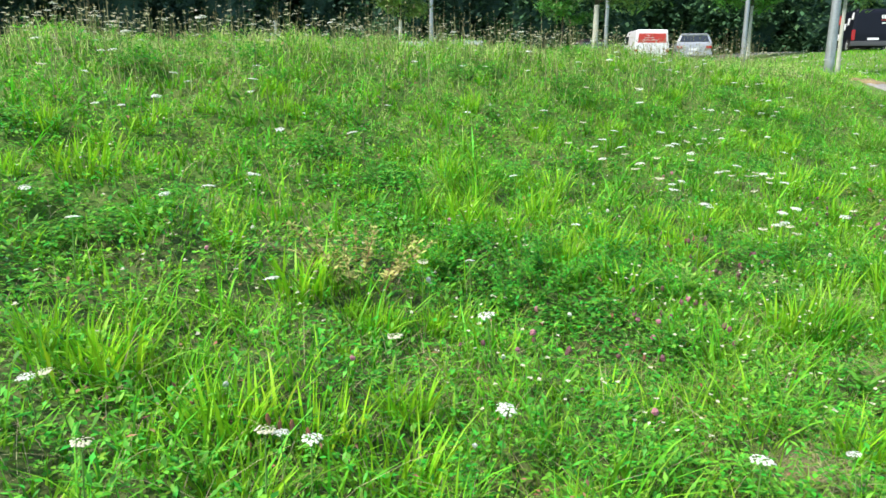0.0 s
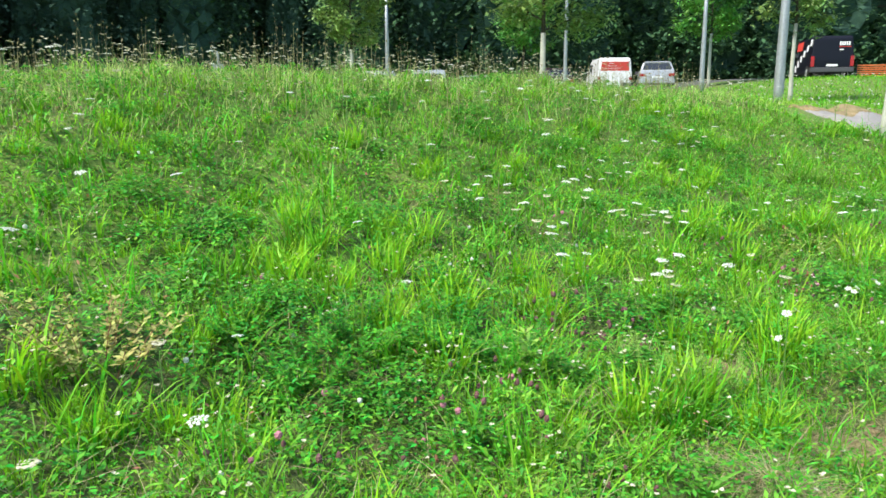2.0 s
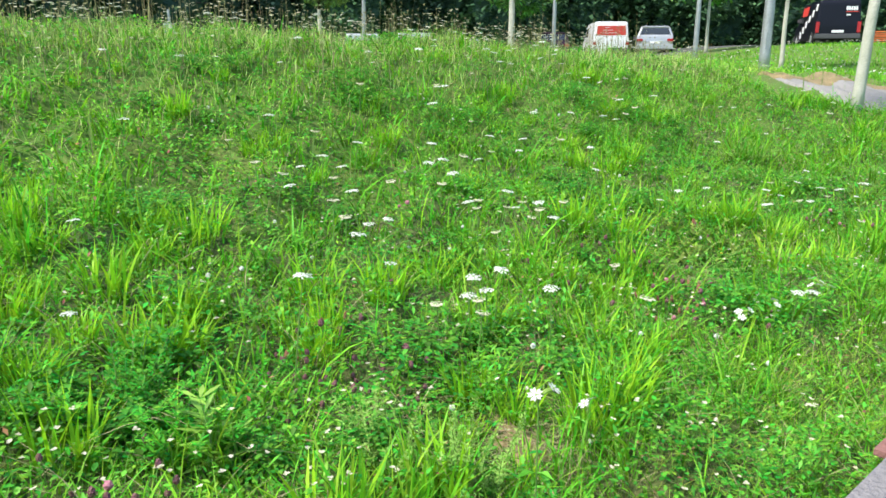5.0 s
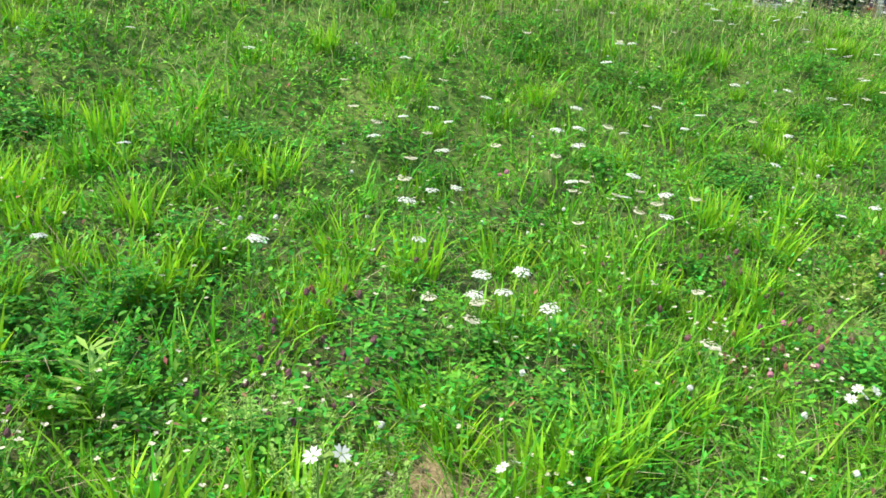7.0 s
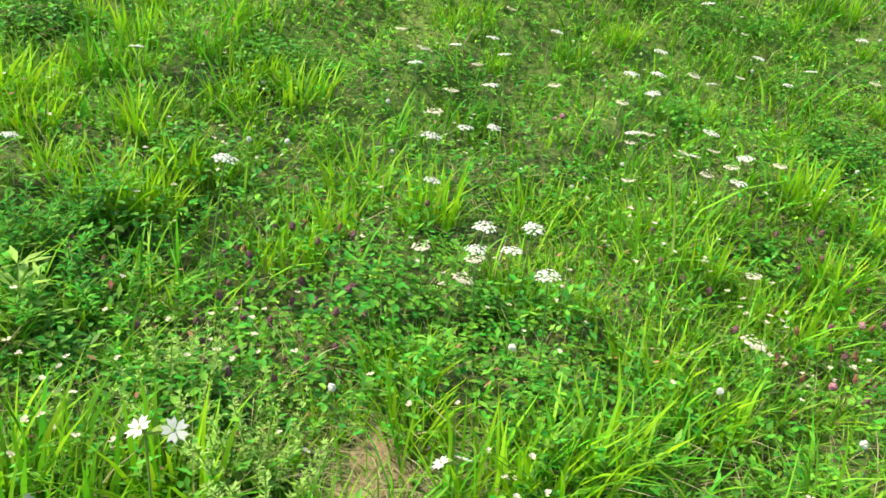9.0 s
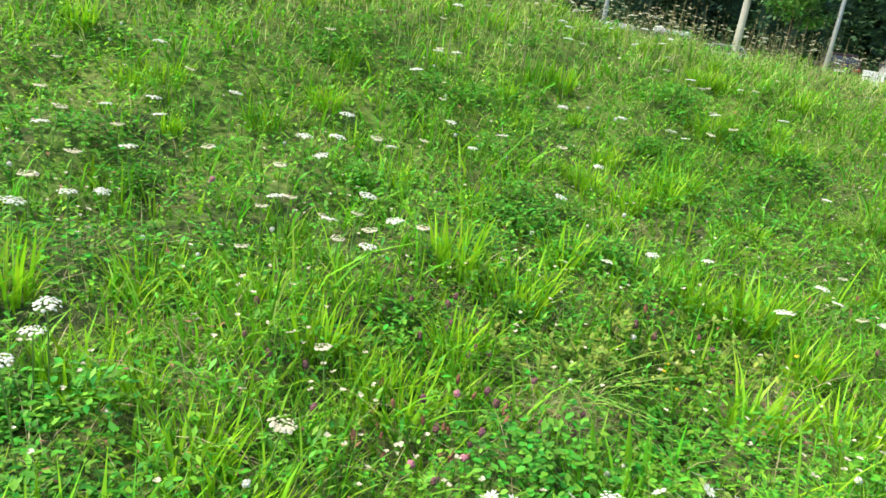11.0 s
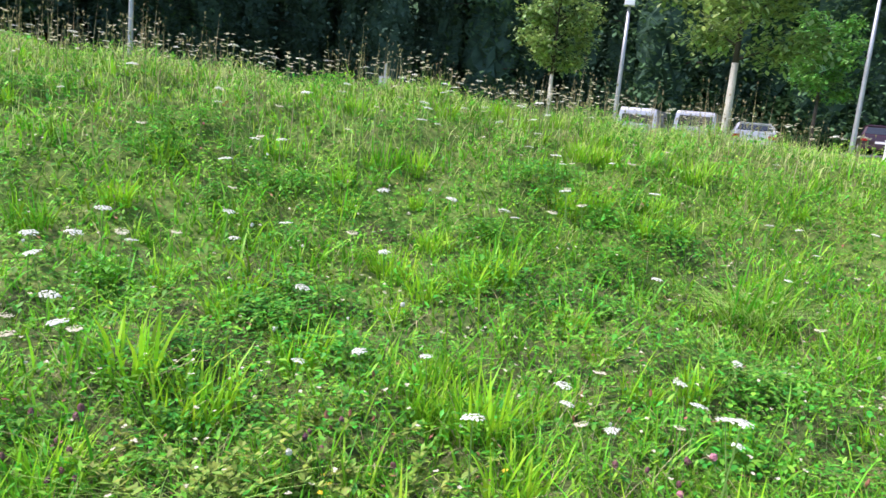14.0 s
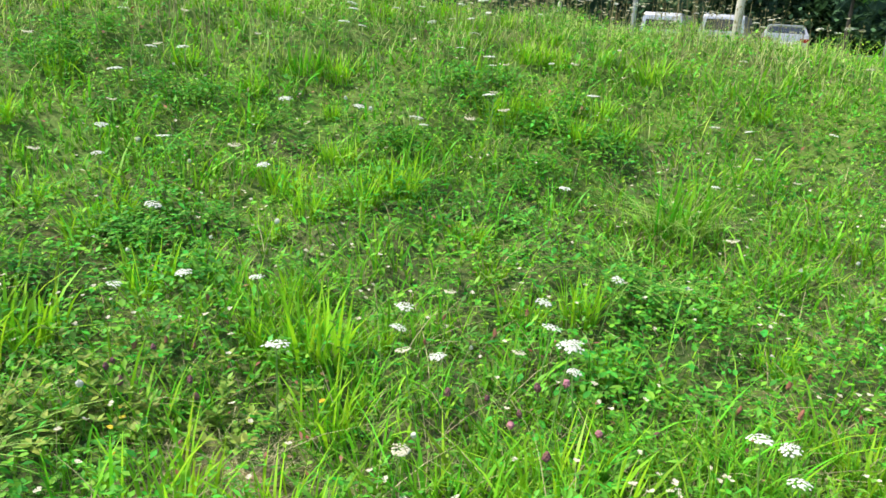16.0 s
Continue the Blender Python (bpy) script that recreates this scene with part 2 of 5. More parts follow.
def land(x, y):
    """Height of the ground: a flat strip, the bank with a rounded crest, a plateau that goes on rising gently."""
    x, y = np.asarray(x, float), np.asarray(y, float)
    s = x * math.sin(UP) + y * math.cos(UP)
    v = 16 * np.tanh((x * math.cos(UP) - y * math.sin(UP)) / 16)
    bank = (1.1584 - 0.0704 * v) * 0.5 * (1 + np.tanh((s - 3.8109) / 2.2546))
    crest = (0.2037 + 0.1999 * v - 0.0166 * v * v) * np.exp(-((s - 7.0144) / 1.593) ** 2)
    plain = 0.0941 - 0.1001 * v + 0.0124 * np.clip(s, -20, 22) + 0.0113 * v * v
    far = 0.60 * sstep((x - 11) / 7) * sstep((y - 18) / 14) - 0.36 * sstep((9 - x) / 7) * sstep((y - 26) / 10)
    knoll = 0.16 * np.exp(-((x - 6.66) / 1.2) ** 2 - ((y - 10.1) / 1.4) ** 2)
    return plain + bank + crest + far + knoll


def lumps(x, y, size, seed):
    """Smooth noise between about -1 and 1."""
    r = np.random.RandomState(seed)
    out = np.zeros_like(np.asarray(x, float))
    for k in range(7):
        a, f, p = r.uniform(0, 6.283), r.uniform(0.6, 1.7) * 6.283 / size, r.uniform(0, 6.283)
        out += np.sin((x * math.cos(a) + y * math.sin(a)) * f + p + 0.8 * np.sin((x * math.sin(a) - y * math.cos(a)) * f * 0.6 + p * 2))
    return out / 3.0


def height(x, y):
    near = np.clip(1 - (np.hypot(np.asarray(x, float) - 2, np.asarray(y, float) - 5) - 9) / 8, 0, 1)
    return land(x, y) + near * (0.045 * lumps(x, y, 1.3, 3) + 0.036 * lumps(x, y, 0.5, 4))


def axis(breaks):
    out = []
    for a, b, step in breaks:
        out += list(np.arange(a, b, step))
    return np.array(out + [breaks[-1][1]])


gx = axis([(-900, -120, 130), (-120, -30, 15), (-30, -8, 1.1), (-8, 10, 0.12), (10, 34, 1.0), (34, 130, 12), (130, 900, 128)])
gy = axis([(-900, -100, 130), (-100, -12, 11), (-12, 0, 0.8), (0, 15, 0.12), (15, 45, 0.8), (45, 140, 12), (140, 900, 126)])
X, Y = np.meshgrid(gx, gy)
Z = height(X, Y)
nx, ny = len(gx), len(gy)
idx = (np.arange(ny - 1)[:, None] * nx + np.arange(nx - 1)[None]).ravel()
me = big_mesh("ground", np.stack([X, Y, Z], -1).reshape(-1, 3), np.concatenate([np.stack([idx, idx + 1, idx + nx + 1], 1), np.stack([idx, idx + nx + 1, idx + nx], 1)]), M["soil"])
me.polygons.foreach_set("use_smooth", [True] * len(me.polygons))
tagged(new("ground", me), "mossy soil and thatch under the meadow, rising to a bank", "ground", kind="structure")


def ribbon(name, centre, half, lift, mat, label, category):
    """A strip laid on the ground along a line, its edges sinking into the ground."""
    verts, faces, m = [], [], 11
    c = [Vector(p) for p in centre]
    dense = [c[k].lerp(c[k + 1], i / 14) for k in range(len(c) - 1) for i in range(14)] + [c[-1]]
    for k, p in enumerate(dense):
        d = (dense[min(k + 1, len(dense) - 1)] - dense[max(k - 1, 0)]).normalized()
        for j in range(m):
            o = (j / (m - 1) * 2 - 1) * (half + 0.06 * math.sin(k * 0.45 + j * 0.4))
            x, y = p.x - d.y * o, p.y + d.x * o
            end = 1.0 if k in (0, len(dense) - 1) else (abs(j - 5) / 5) ** 6
            verts.append((x, y, float(height(x, y)) + lift - (lift + 0.03) * end))
    for k in range(len(dense) - 1):
        for j in range(m - 1):
            a = k * m + j
            faces.append((a, a + m, a + m + 1, a + 1))
    return tagged(new(name, mesh_from(name, verts, faces, mat, True)), label, category, kind="structure")


PATH = [(6.75, 11.3), (7.4, 11.6), (8.4, 11.95), (10.5, 12.4), (15.0, 12.9), (30.0, 13.0)]
ribbon("path", PATH, 0.9, 0.03, M["path"], "pale grey gravel footpath crossing the grass", "path")
ribbon("path_edge", [(6.5, 12.1), (6.95, 12.35), (8.1, 12.82), (10.3, 13.3), (15.0, 13.8), (30.0, 13.9)], 0.26, 0.035, M["bare"], "worn brown earth along the edge of the footpath", "path edge")
ribbon("car_park", [(-60, 47), (-20, 44), (8, 44.2), (20, 45), (60, 46)], 5.0, 0.06, M["asphalt"], "dark asphalt car park in front of the wood", "car park")


# ---- grass ----
ROUTE = np.array([(-1.5, -1.2), (0, 0), (1.35, 1.15), (2.6, 2.15), (3.2, 2.9), (4.2, 3.7), (5.3, 4.8), (7, 6.3)])


def route_distance(x, y):
    best = np.full(np.shape(x), 1e9)
    for a, b in zip(ROUTE, ROUTE[1:]):
        d = b - a
        t = np.clip(((x - a[0]) * d[0] + (y - a[1]) * d[1]) / (d @ d), 0, 1)
        best = np.minimum(best, np.hypot(x - a[0] - t * d[0], y - a[1] - t * d[1]))
    return best


def beside(x, y):
    """Metres to the uphill side of the walked line."""
    return -0.67 * x + 0.742 * y


BARE = [(2.70, 3.47, 0.26), (2.06, 2.96, 0.22), (2.29, 3.98, 0.20), (4.18, 6.07, 0.22), (1.18, 2.21, 0.14), (3.99, 6.14, 0.12), (2.43, 3.44, 0.15), (3.42, 5.70, 0.15)]


# thatch near the walked line, its colour darkened for the shade in grass gaps
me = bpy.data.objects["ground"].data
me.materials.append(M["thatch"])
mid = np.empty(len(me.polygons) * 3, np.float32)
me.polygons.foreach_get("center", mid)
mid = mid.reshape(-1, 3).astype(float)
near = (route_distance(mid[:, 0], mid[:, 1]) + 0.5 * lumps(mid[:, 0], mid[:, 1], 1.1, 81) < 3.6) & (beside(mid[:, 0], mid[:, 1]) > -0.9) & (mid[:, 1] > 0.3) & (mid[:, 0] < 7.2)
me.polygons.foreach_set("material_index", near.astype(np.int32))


def bare(x, y):
    out = np.zeros(np.shape(x))
    for a, b, r in BARE:
        out = np.maximum(out, np.clip(1.6 - np.hypot(x - a, (y - b) * 1.3) / r, 0, 1))
    return out


def on_path(x, y):
    best = np.full(np.shape(x), 1e9)
    for a, b in zip(np.array(PATH), np.array(PATH)[1:]):
        d = b - a
        t = np.clip(((x - a[0]) * d[0] + (y - a[1]) * d[1]) / (d @ d), 0, 1)
        best = np.minimum(best, np.hypot(x - a[0] - t * d[0], y - a[1] - t * d[1]))
    return best < 0.8


def scatter(n, x0, x1, y0, y1, keep, rng):
    x, y = rng.uniform(x0, x1, n), rng.uniform(y0, y1, n)
    ok = (rng.uniform(0, 1, n) < keep(x, y)) & ~on_path(x, y)
    return x[ok], y[ok]


def blades(x, y, tall, wide, bend, rng, seg=2, turn=None, tilt=0.25):
    """Arrays of curved, tapered blades rooted at x, y."""
    n = len(x)
    a = rng.uniform(0, 6.283, n) if turn is None else turn
    face = a + rng.uniform(-0.9, 0.9, n)
    t = np.linspace(0, 1, seg + 1)[None]
    out = tall[:, None] * (tilt * rng.uniform(0, 1, n)[:, None] * t + bend[:, None] * t * t)
    up = tall[:, None] * (t - 0.35 * bend[:, None] * t * t)
    cx = x[:, None] + np.cos(a)[:, None] * out
    cy = y[:, None] + np.sin(a)[:, None] * out
    cz = (height(x, y) - 0.015)[:, None] + up
    w = 0.5 * wide[:, None] * (1 - t ** 1.8) * (0.65 + 0.7 * t)
    sx, sy = -np.sin(face)[:, None] * w, np.cos(face)[:, None] * w
    left, right = np.stack([cx - sx, cy - sy, cz], -1), np.stack([cx + sx, cy + sy, cz], -1)
    k = 2 * seg + 1
    v = np.empty((n, k, 3))
    v[:, 0:2 * seg:2], v[:, 1:2 * seg:2], v[:, -1] = left[:, :-1], right[:, :-1], left[:, -1]
    f = []
    for i in range(seg - 1):
        f += [(2 * i, 2 * i + 1, 2 * i + 3), (2 * i, 2 * i + 3, 2 * i + 2)]
    f.append((2 * seg - 2, 2 * seg - 1, 2 * seg))
    tris = (np.arange(n)[:, None, None] * k + np.array(f)[None]).reshape(-1, 3)
    return v.reshape(-1, 3), tris


def leaves(cx, cy, cz, size, long, turn, tip, rng, rounded=False):
    """Pointed leaves, folded a little along the middle; the rounded ones are oval, with two cross rows."""
    n = len(cx)
    d = np.stack([np.cos(turn) * np.cos(tip), np.sin(turn) * np.cos(tip), np.sin(tip)], -1)
    s = np.stack([-np.sin(turn), np.cos(turn), 0 * turn], -1)
    up = np.cross(d, s)
    up *= np.sign(up[:, 2:3] + 1e-9)
    o = np.stack([cx, cy, cz], -1)
    L, W = (size * long)[:, None], size[:, None]
    if rounded:
        v = np.stack([o, o + d * L * 0.30 - s * W * 0.44 + up * W * 0.10, o + d * L * 0.74 - s * W * 0.40 + up * W * 0.08, o + d * L - up * W * 0.10,
                      o + d * L * 0.74 + s * W * 0.40 + up * W * 0.08, o + d * L * 0.30 + s * W * 0.44 + up * W * 0.10], 1)
        f, k = [(0, 3, 2), (0, 2, 1), (0, 4, 3), (0, 5, 4)], 6
    else:
        v = np.stack([o, o + d * L * 0.55 - s * W * 0.5 + up * W * 0.12, o + d * L, o + d * L * 0.55 + s * W * 0.5 + up * W * 0.12], 1)
        f, k = [(0, 2, 1), (0, 3, 2)], 4
    tris = (np.arange(n)[:, None, None] * k + np.array(f)[None]).reshape(-1, 3)
    return v.reshape(-1, 3), tris


def join(pieces):
    vs, ts, k = [], [], 0
    for v, t in pieces:
        vs.append(v)
        ts.append(t + k)
        k += len(v)
    return np.concatenate(vs), np.concatenate(ts)


def stuff(name, arrays, mat, label, category):
    return tagged(new(name, big_mesh(name, *arrays, mat)), label, category, kind="stuff")


rng = np.random.RandomState(7)
lush = lambda x, y: lumps(x, y, 1.3, 11)         # high: blades; low: clover and herbs


def near_keep(scale):
    def keep(x, y):
        d = np.maximum(route_distance(x, y), 1.0)
        return np.where((beside(x, y) > -0.9) & (y < 13), np.minimum(1, scale / d ** 1.15), 0) * (1 - 0.66 * bare(x, y))
    return keep


# the common blades of the sward
x, y = scatter(590000, -6.5, 7.5, 0.3, 12, near_keep(1.35), rng)
ok = rng.uniform(0, 1, len(x)) < np.clip(0.55 + 0.5 * lush(x, y), 0.12, 1)
x, y = x[ok], y[ok]
d = route_distance(x, y)
n = len(x)
tall = rng.gamma(6, 0.0175, n) * np.clip(1.0 + 0.55 * lumps(x, y, 0.42, 5) + 0.25 * lumps(x, y, 1.7, 6), 0.3, 2.1) * np.clip(1.12 - 0.05 * d, 0.75, 1)
stuff("meadow_grass", blades(x, y, tall, rng.uniform(0.005, 0.013, n) * (0.65 + 0.24 * d), rng.uniform(0.1, 1.0, n), rng, 3), M["grass"],
      "dense mid-green meadow grass covering the bank", "grass")

# thin, pale grass in patches, mostly low on the bank
x, y = scatter(240000, -6.5, 8.0, 0.3, 12, near_keep(1.1), rng)
ok = rng.uniform(0, 1, len(x)) < np.clip(0.35 + 0.45 * lumps(x, y, 2.2, 21) + 0.11 * (x - 0.4 * y + 1.2), 0.08, 1)
x, y = x[ok], y[ok]
n, d = len(x), route_distance(x, y)
stuff("fine_grass", blades(x, y, rng.uniform(0.05, 0.17, n), rng.uniform(0.003, 0.006, n) * (0.65 + 0.22 * d), rng.uniform(0.3, 1.1, n), rng, 3, tilt=0.6), M["fine"],
      "thin pale yellow-green grass in loose patches", "grass")

# clover: three leaflets on a height of their own
x, y = scatter(120000, -6.5, 7.5, 0.3, 11, near_keep(1.3), rng)
ok = rng.uniform(0, 1, len(x)) < np.clip(0.50 - 0.75 * lush(x, y), 0.02, 1)
x, y = x[ok], y[ok]
n, d = len(x), route_distance(x, y)
hz = height(x, y) + rng.uniform(0.15, 1.0, n) * np.clip(0.12 + 0.06 * lumps(x, y, 0.6, 8), 0.04, 0.22)
a0, size = rng.uniform(0, 6.283, n), rng.uniform(0.010, 0.021, n) * (0.78 + 0.12 * d)
stuff("clover_leaves", join([leaves(x, y, hz, size, np.full(n, 1.15), a0 + k * 2.094, rng.uniform(-0.3, 0.55, n), rng, True) for k in range(3)]), M["clover"],
      "dark green clover leaves among the grass", "clover")

# low leaves that close the sward
x, y = scatter(250000, -6.5, 7.5, 0.3, 11.5, near_keep(1.7), rng)
n, d = len(x), route_distance(x, y)
hz = height(x, y) + rng.uniform(0.0, 1.0, n) ** 0.8 * np.clip(0.075 + 0.035 * lumps(x, y, 0.5, 9), 0.03, 0.13)
stuff("ground_leaves", leaves(x, y, hz, rng.uniform(0.007, 0.016, n) * (0.75 + 0.13 * d), rng.uniform(1.0, 2.3, n), rng.uniform(0, 6.283, n), rng.uniform(-0.35, 0.6, n), rng), M["cover"],
      "small green leaves and moss close to the soil", "ground cover")

# broad bright leaves over the middle and upper bank
x, y = scatter(420000, -7.5, 8.0, 2.0, 12.5, lambda x, y: np.clip((route_distance(x, y) - 1.6) / 2.5, 0, 1) * np.clip((9.5 - route_distance(x, y)) / 2, 0, 1) * (beside(x, y) > 0) * np.clip(0.55 + 0.35 * lumps(x, y, 1.5, 15), 0.15, 1) * 0.75, rng)
n, d = len(x), route_distance(x, y)
hz = height(x, y) + rng.uniform(0.03, 1.0, n) * np.clip(0.13 + 0.05 * lumps(x, y, 0.6, 16), 0.05, 0.2)
stuff("bank_leaves", leaves(x, y, hz, rng.uniform(0.008, 0.015, n) * (0.6 + 0.12 * d), rng.uniform(1.1, 2.8, n), rng.uniform(0, 6.283, n), rng.uniform(-0.3, 0.7, n), rng), M["bright"],
      "bright green herb leaves over the middle and upper bank", "herbs")

# broad emerald leaves where the blades are thin
x, y = scatter(200000, -6.5, 7.5, 1.0, 11.5, near_keep(2.0), rng)
ok = rng.uniform(0, 1, len(x)) < np.clip(0.35 - 0.8 * lush(x, y), 0.03, 0.9)
x, y = x[ok], y[ok]
n, d = len(x), route_distance(x, y)
hz = height(x, y) + rng.uniform(0.15, 1.0, n) * np.clip(0.12 + 0.05 * lumps(x, y, 0.5, 18), 0.05, 0.2)
stuff("emerald_leaves", leaves(x, y, hz, rng.uniform(0.011, 0.023, n) * (0.72 + 0.11 * d), rng.uniform(1.2, 2.4, n), rng.uniform(0, 6.283, n), rng.uniform(-0.4, 0.7, n), rng), M["emerald"],
      "dark emerald herb leaves in patches between the grass", "herbs")

# feathery fronds of wild carrot and yarrow
x, y = scatter(15000, -5.5, 7.0, 0.8, 9.0, near_keep(1.6), rng)
ok = rng.uniform(0, 1, len(x)) < np.clip(0.4 + 0.5 * lumps(x, y, 0.8, 17), 0.05, 1)
x, y = x[ok], y[ok]
n, d = len(x), route_distance(x, y)
base, turn, rise, reach = height(x, y) + rng.uniform(0.02, 0.09, n), rng.uniform(0, 6.283, n), rng.uniform(0.1, 0.8, n), rng.uniform(0.06, 0.13, n)
pieces = []
for k in range(9):
    f = 0.15 + 0.1 * k
    for side in (-1, 1):
        pieces.append(leaves(x + np.cos(turn) * reach * f, y + np.sin(turn) * reach * f, base + reach * (rise * f - 0.45 * f * f), reach * 0.07 * (0.8 + 0.12 * d), np.full(n, 3.6 - 2.2 * f),
                             turn + side * (1.15 - 0.45 * f), rng.uniform(-0.2, 0.5, n), rng))
stuff("feathery_fronds", join(pieces), M["herb"], "finely divided feathery leaves of wild carrot and yarrow", "herbs")

# pointed herb leaves in whorls
x, y = scatter(75000, -6.5, 7.5, 0.3, 11, near_keep(1.2), rng)
ok = rng.uniform(0, 1, len(x)) < np.clip(0.45 - 0.4 * lumps(x, y, 1.0, 31), 0.05, 1)
x, y = x[ok], y[ok]
n, d = len(x), route_distance(x, y)
hz = height(x, y)
pieces = []
for k in range(5):
    pieces.append(leaves(x + rng.normal(0, 0.012, n), y + rng.normal(0, 0.012, n), hz + rng.uniform(0.01, 0.14, n), rng.uniform(0.007, 0.017, n) * (0.85 + 0.09 * d),
                         rng.uniform(1.8, 3.6, n), rng.uniform(0, 6.283, n), rng.uniform(-0.2, 0.9, n), rng))
stuff("herb_leaves", join(pieces), M["herb"], "mixed green leaves of low meadow herbs", "herbs")

# dry and withered bits all through the sward
x, y = scatter(30000, -5, 7, 0.8, 11, near_keep(1.8), rng)
n, d = len(x), route_distance(x, y)
stuff("dry_grass", blades(x, y, rng.uniform(0.08, 0.24, n), rng.uniform(0.0022, 0.0042, n) * (0.7 + 0.2 * d), rng.uniform(0.3, 1.5, n), rng, 3, tilt=0.8), M["straw"], "thin dry straw-coloured stems among the green", "dry grass")
x, y = scatter(24000, -5, 7, 0.8, 11, near_keep(1.8), rng)
ok = rng.uniform(0, 1, len(x)) < np.clip(0.35 + 0.6 * lumps(x, y, 0.9, 51), 0.03, 1)
x, y = x[ok], y[ok]
n, d = len(x), route_distance(x, y)
stuff("withered_leaves", leaves(x, y, height(x, y) + rng.uniform(0.02, 0.12, n), rng.uniform(0.006, 0.014, n) * (0.7 + 0.18 * d), rng.uniform(1.2, 2.6, n), rng.uniform(0, 6.283, n), rng.uniform(-0.4, 0.8, n), rng),
      M["brown"], "small brown and reddish withered leaves in the sward", "withered leaves")

# small pale flower heads all over the middle of the bank, in drifts
x, y = scatter(17000, -4.5, 7, 2.2, 11, near_keep(1.9), rng)
ok = rng.uniform(0, 1, len(x)) < np.clip(0.2 + 0.42 * lumps(x, y, 1.1, 71), 0.02, 0.75)
x, y = x[ok], y[ok]
n = len(x)
v1, t1 = blades(x, y, rng.uniform(0.12, 0.26, n), np.full(n, 0.0035), rng.uniform(0.0, 0.25, n), rng, 2, tilt=0.12)
tip = v1.reshape(n, 5, 3)[:, 4]
heads = [leaves(tip[:, 0], tip[:, 1], tip[:, 2] - 0.003, rng.uniform(0.007, 0.014, n), np.full(n, 1.0), a + rng.uniform(0, 1, n), rng.uniform(0.0, 0.8, n), rng) for a in (0.0, 1.57, 3.14, 4.71)]
stuff("bedstraw_heads", join(heads), M["cream"], "small cream flower heads scattered in drifts over the bank", "bedstraw")
stuff("bedstraw_stems", (v1, t1), M["stem"], "thin green stems of small cream flowers", "bedstraw")

# grass over the upper bank, the crest and the strip behind the path
x, y = scatter(260000, -16, 26, 7, 34, lambda x, y: np.clip((route_distance(x, y) - 3.5) / 3.5, 0, 1) * np.minimum(1, 14 / (y + 3)) ** 1.3 * np.where((-0.56 * x + 0.83 * y < 9.5) | (x > 4.5), 1, 0.04), rng)
n, d = len(x), route_distance(x, y)
verge = (x > 7.2) & (y > 9.5)
for name, cut, mat, label in (("bank_grass", ~verge, M["far"], "yellow-green grass on the upper bank"), ("far_verge_grass", verge, M["grass"], "green grass of the verge behind the footpath")):
    n = int(cut.sum())
    stuff(name, blades(x[cut], y[cut], rng.gamma(6, 0.017, n) * np.clip(1.2 - 0.02 * np.maximum(y[cut] - 14, 0), 0.6, 1.2), 0.004 * (1 + 0.22 * d[cut]) * rng.uniform(0.7, 1.5, n), rng.uniform(0.1, 0.8, n), rng, 2), mat, label, "grass")

# mown-looking grass on the level ground downhill of the walked line
x, y = scatter(230000, -10, 15, -6, 13, lambda x, y: np.clip(1.6 - route_distance(x, y) / 8, 0, 1) * np.where((beside(x, y) < -0.7) | (y < 0.35) | ((x > 7.3) & (beside(x, y) < 3)), 1, 0), rng)
n, d = len(x), route_distance(x, y)
stuff("verge_grass", blades(x, y, rng.gamma(6, 0.015, n), rng.uniform(0.010, 0.020, n) * (0.9 + 0.12 * d), rng.uniform(0.2, 1.0, n), rng, 1, tilt=0.9), M["grass"], "short green grass on the level ground below the bank", "grass")

# daisies on the far verge
x, y = scatter(700, 8.5, 24, 12.8, 36, lambda x, y: 0.9 * np.ones(np.shape(x)), rng)
n = len(x)
stuff("daisies", join([leaves(x, y, height(x, y) + 0.10 + rng.uniform(0, 0.05, n), rng.uniform(0.03, 0.06, n), np.full(n, 0.9), a + rng.uniform(0, 1, n), rng.uniform(0.1, 0.6, n), rng) for a in (0.0, 1.57, 3.14, 4.71)]),
      M["white"], "small white daisies scattered over the far verge", "daisies")


# ---- plants of the bank, each a thing of its own ----
def bed_of_blades(name, count, spread, tall, wide, mat, seed, bend=(0.15, 0.8), seg=3):
    """The mesh of one clump of blades round the origin."""
    r = np.random.RandomState(seed)
    a, q = r.uniform(0, 6.283, count), spread * np.sqrt(r.uniform(0, 1, count))
    x, y = np.cos(a) * q, np.sin(a) * q
    v, t = blades(x, y, r.uniform(*tall, count), r.uniform(*wide, count), r.uniform(*bend, count), r, seg, turn=a + r.normal(0, 1.2, count), tilt=0.3)
    v[:, 2] -= np.repeat(height(x, y) - 0.0, 2 * seg + 1)
    return big_mesh(name, v, t, mat)


def placed(ob, x, y, turn, size=1.0, lean=0.0, sink=0.0):
    ob.matrix_basis = pose(x, y, float(height(x, y)) - sink, lean, lean * 0.6, turn) @ Matrix.Scale(size, 4)
    return ob


def spots(text):
    return [tuple(float(c) for c in p.split(",")) for p in text.split()]


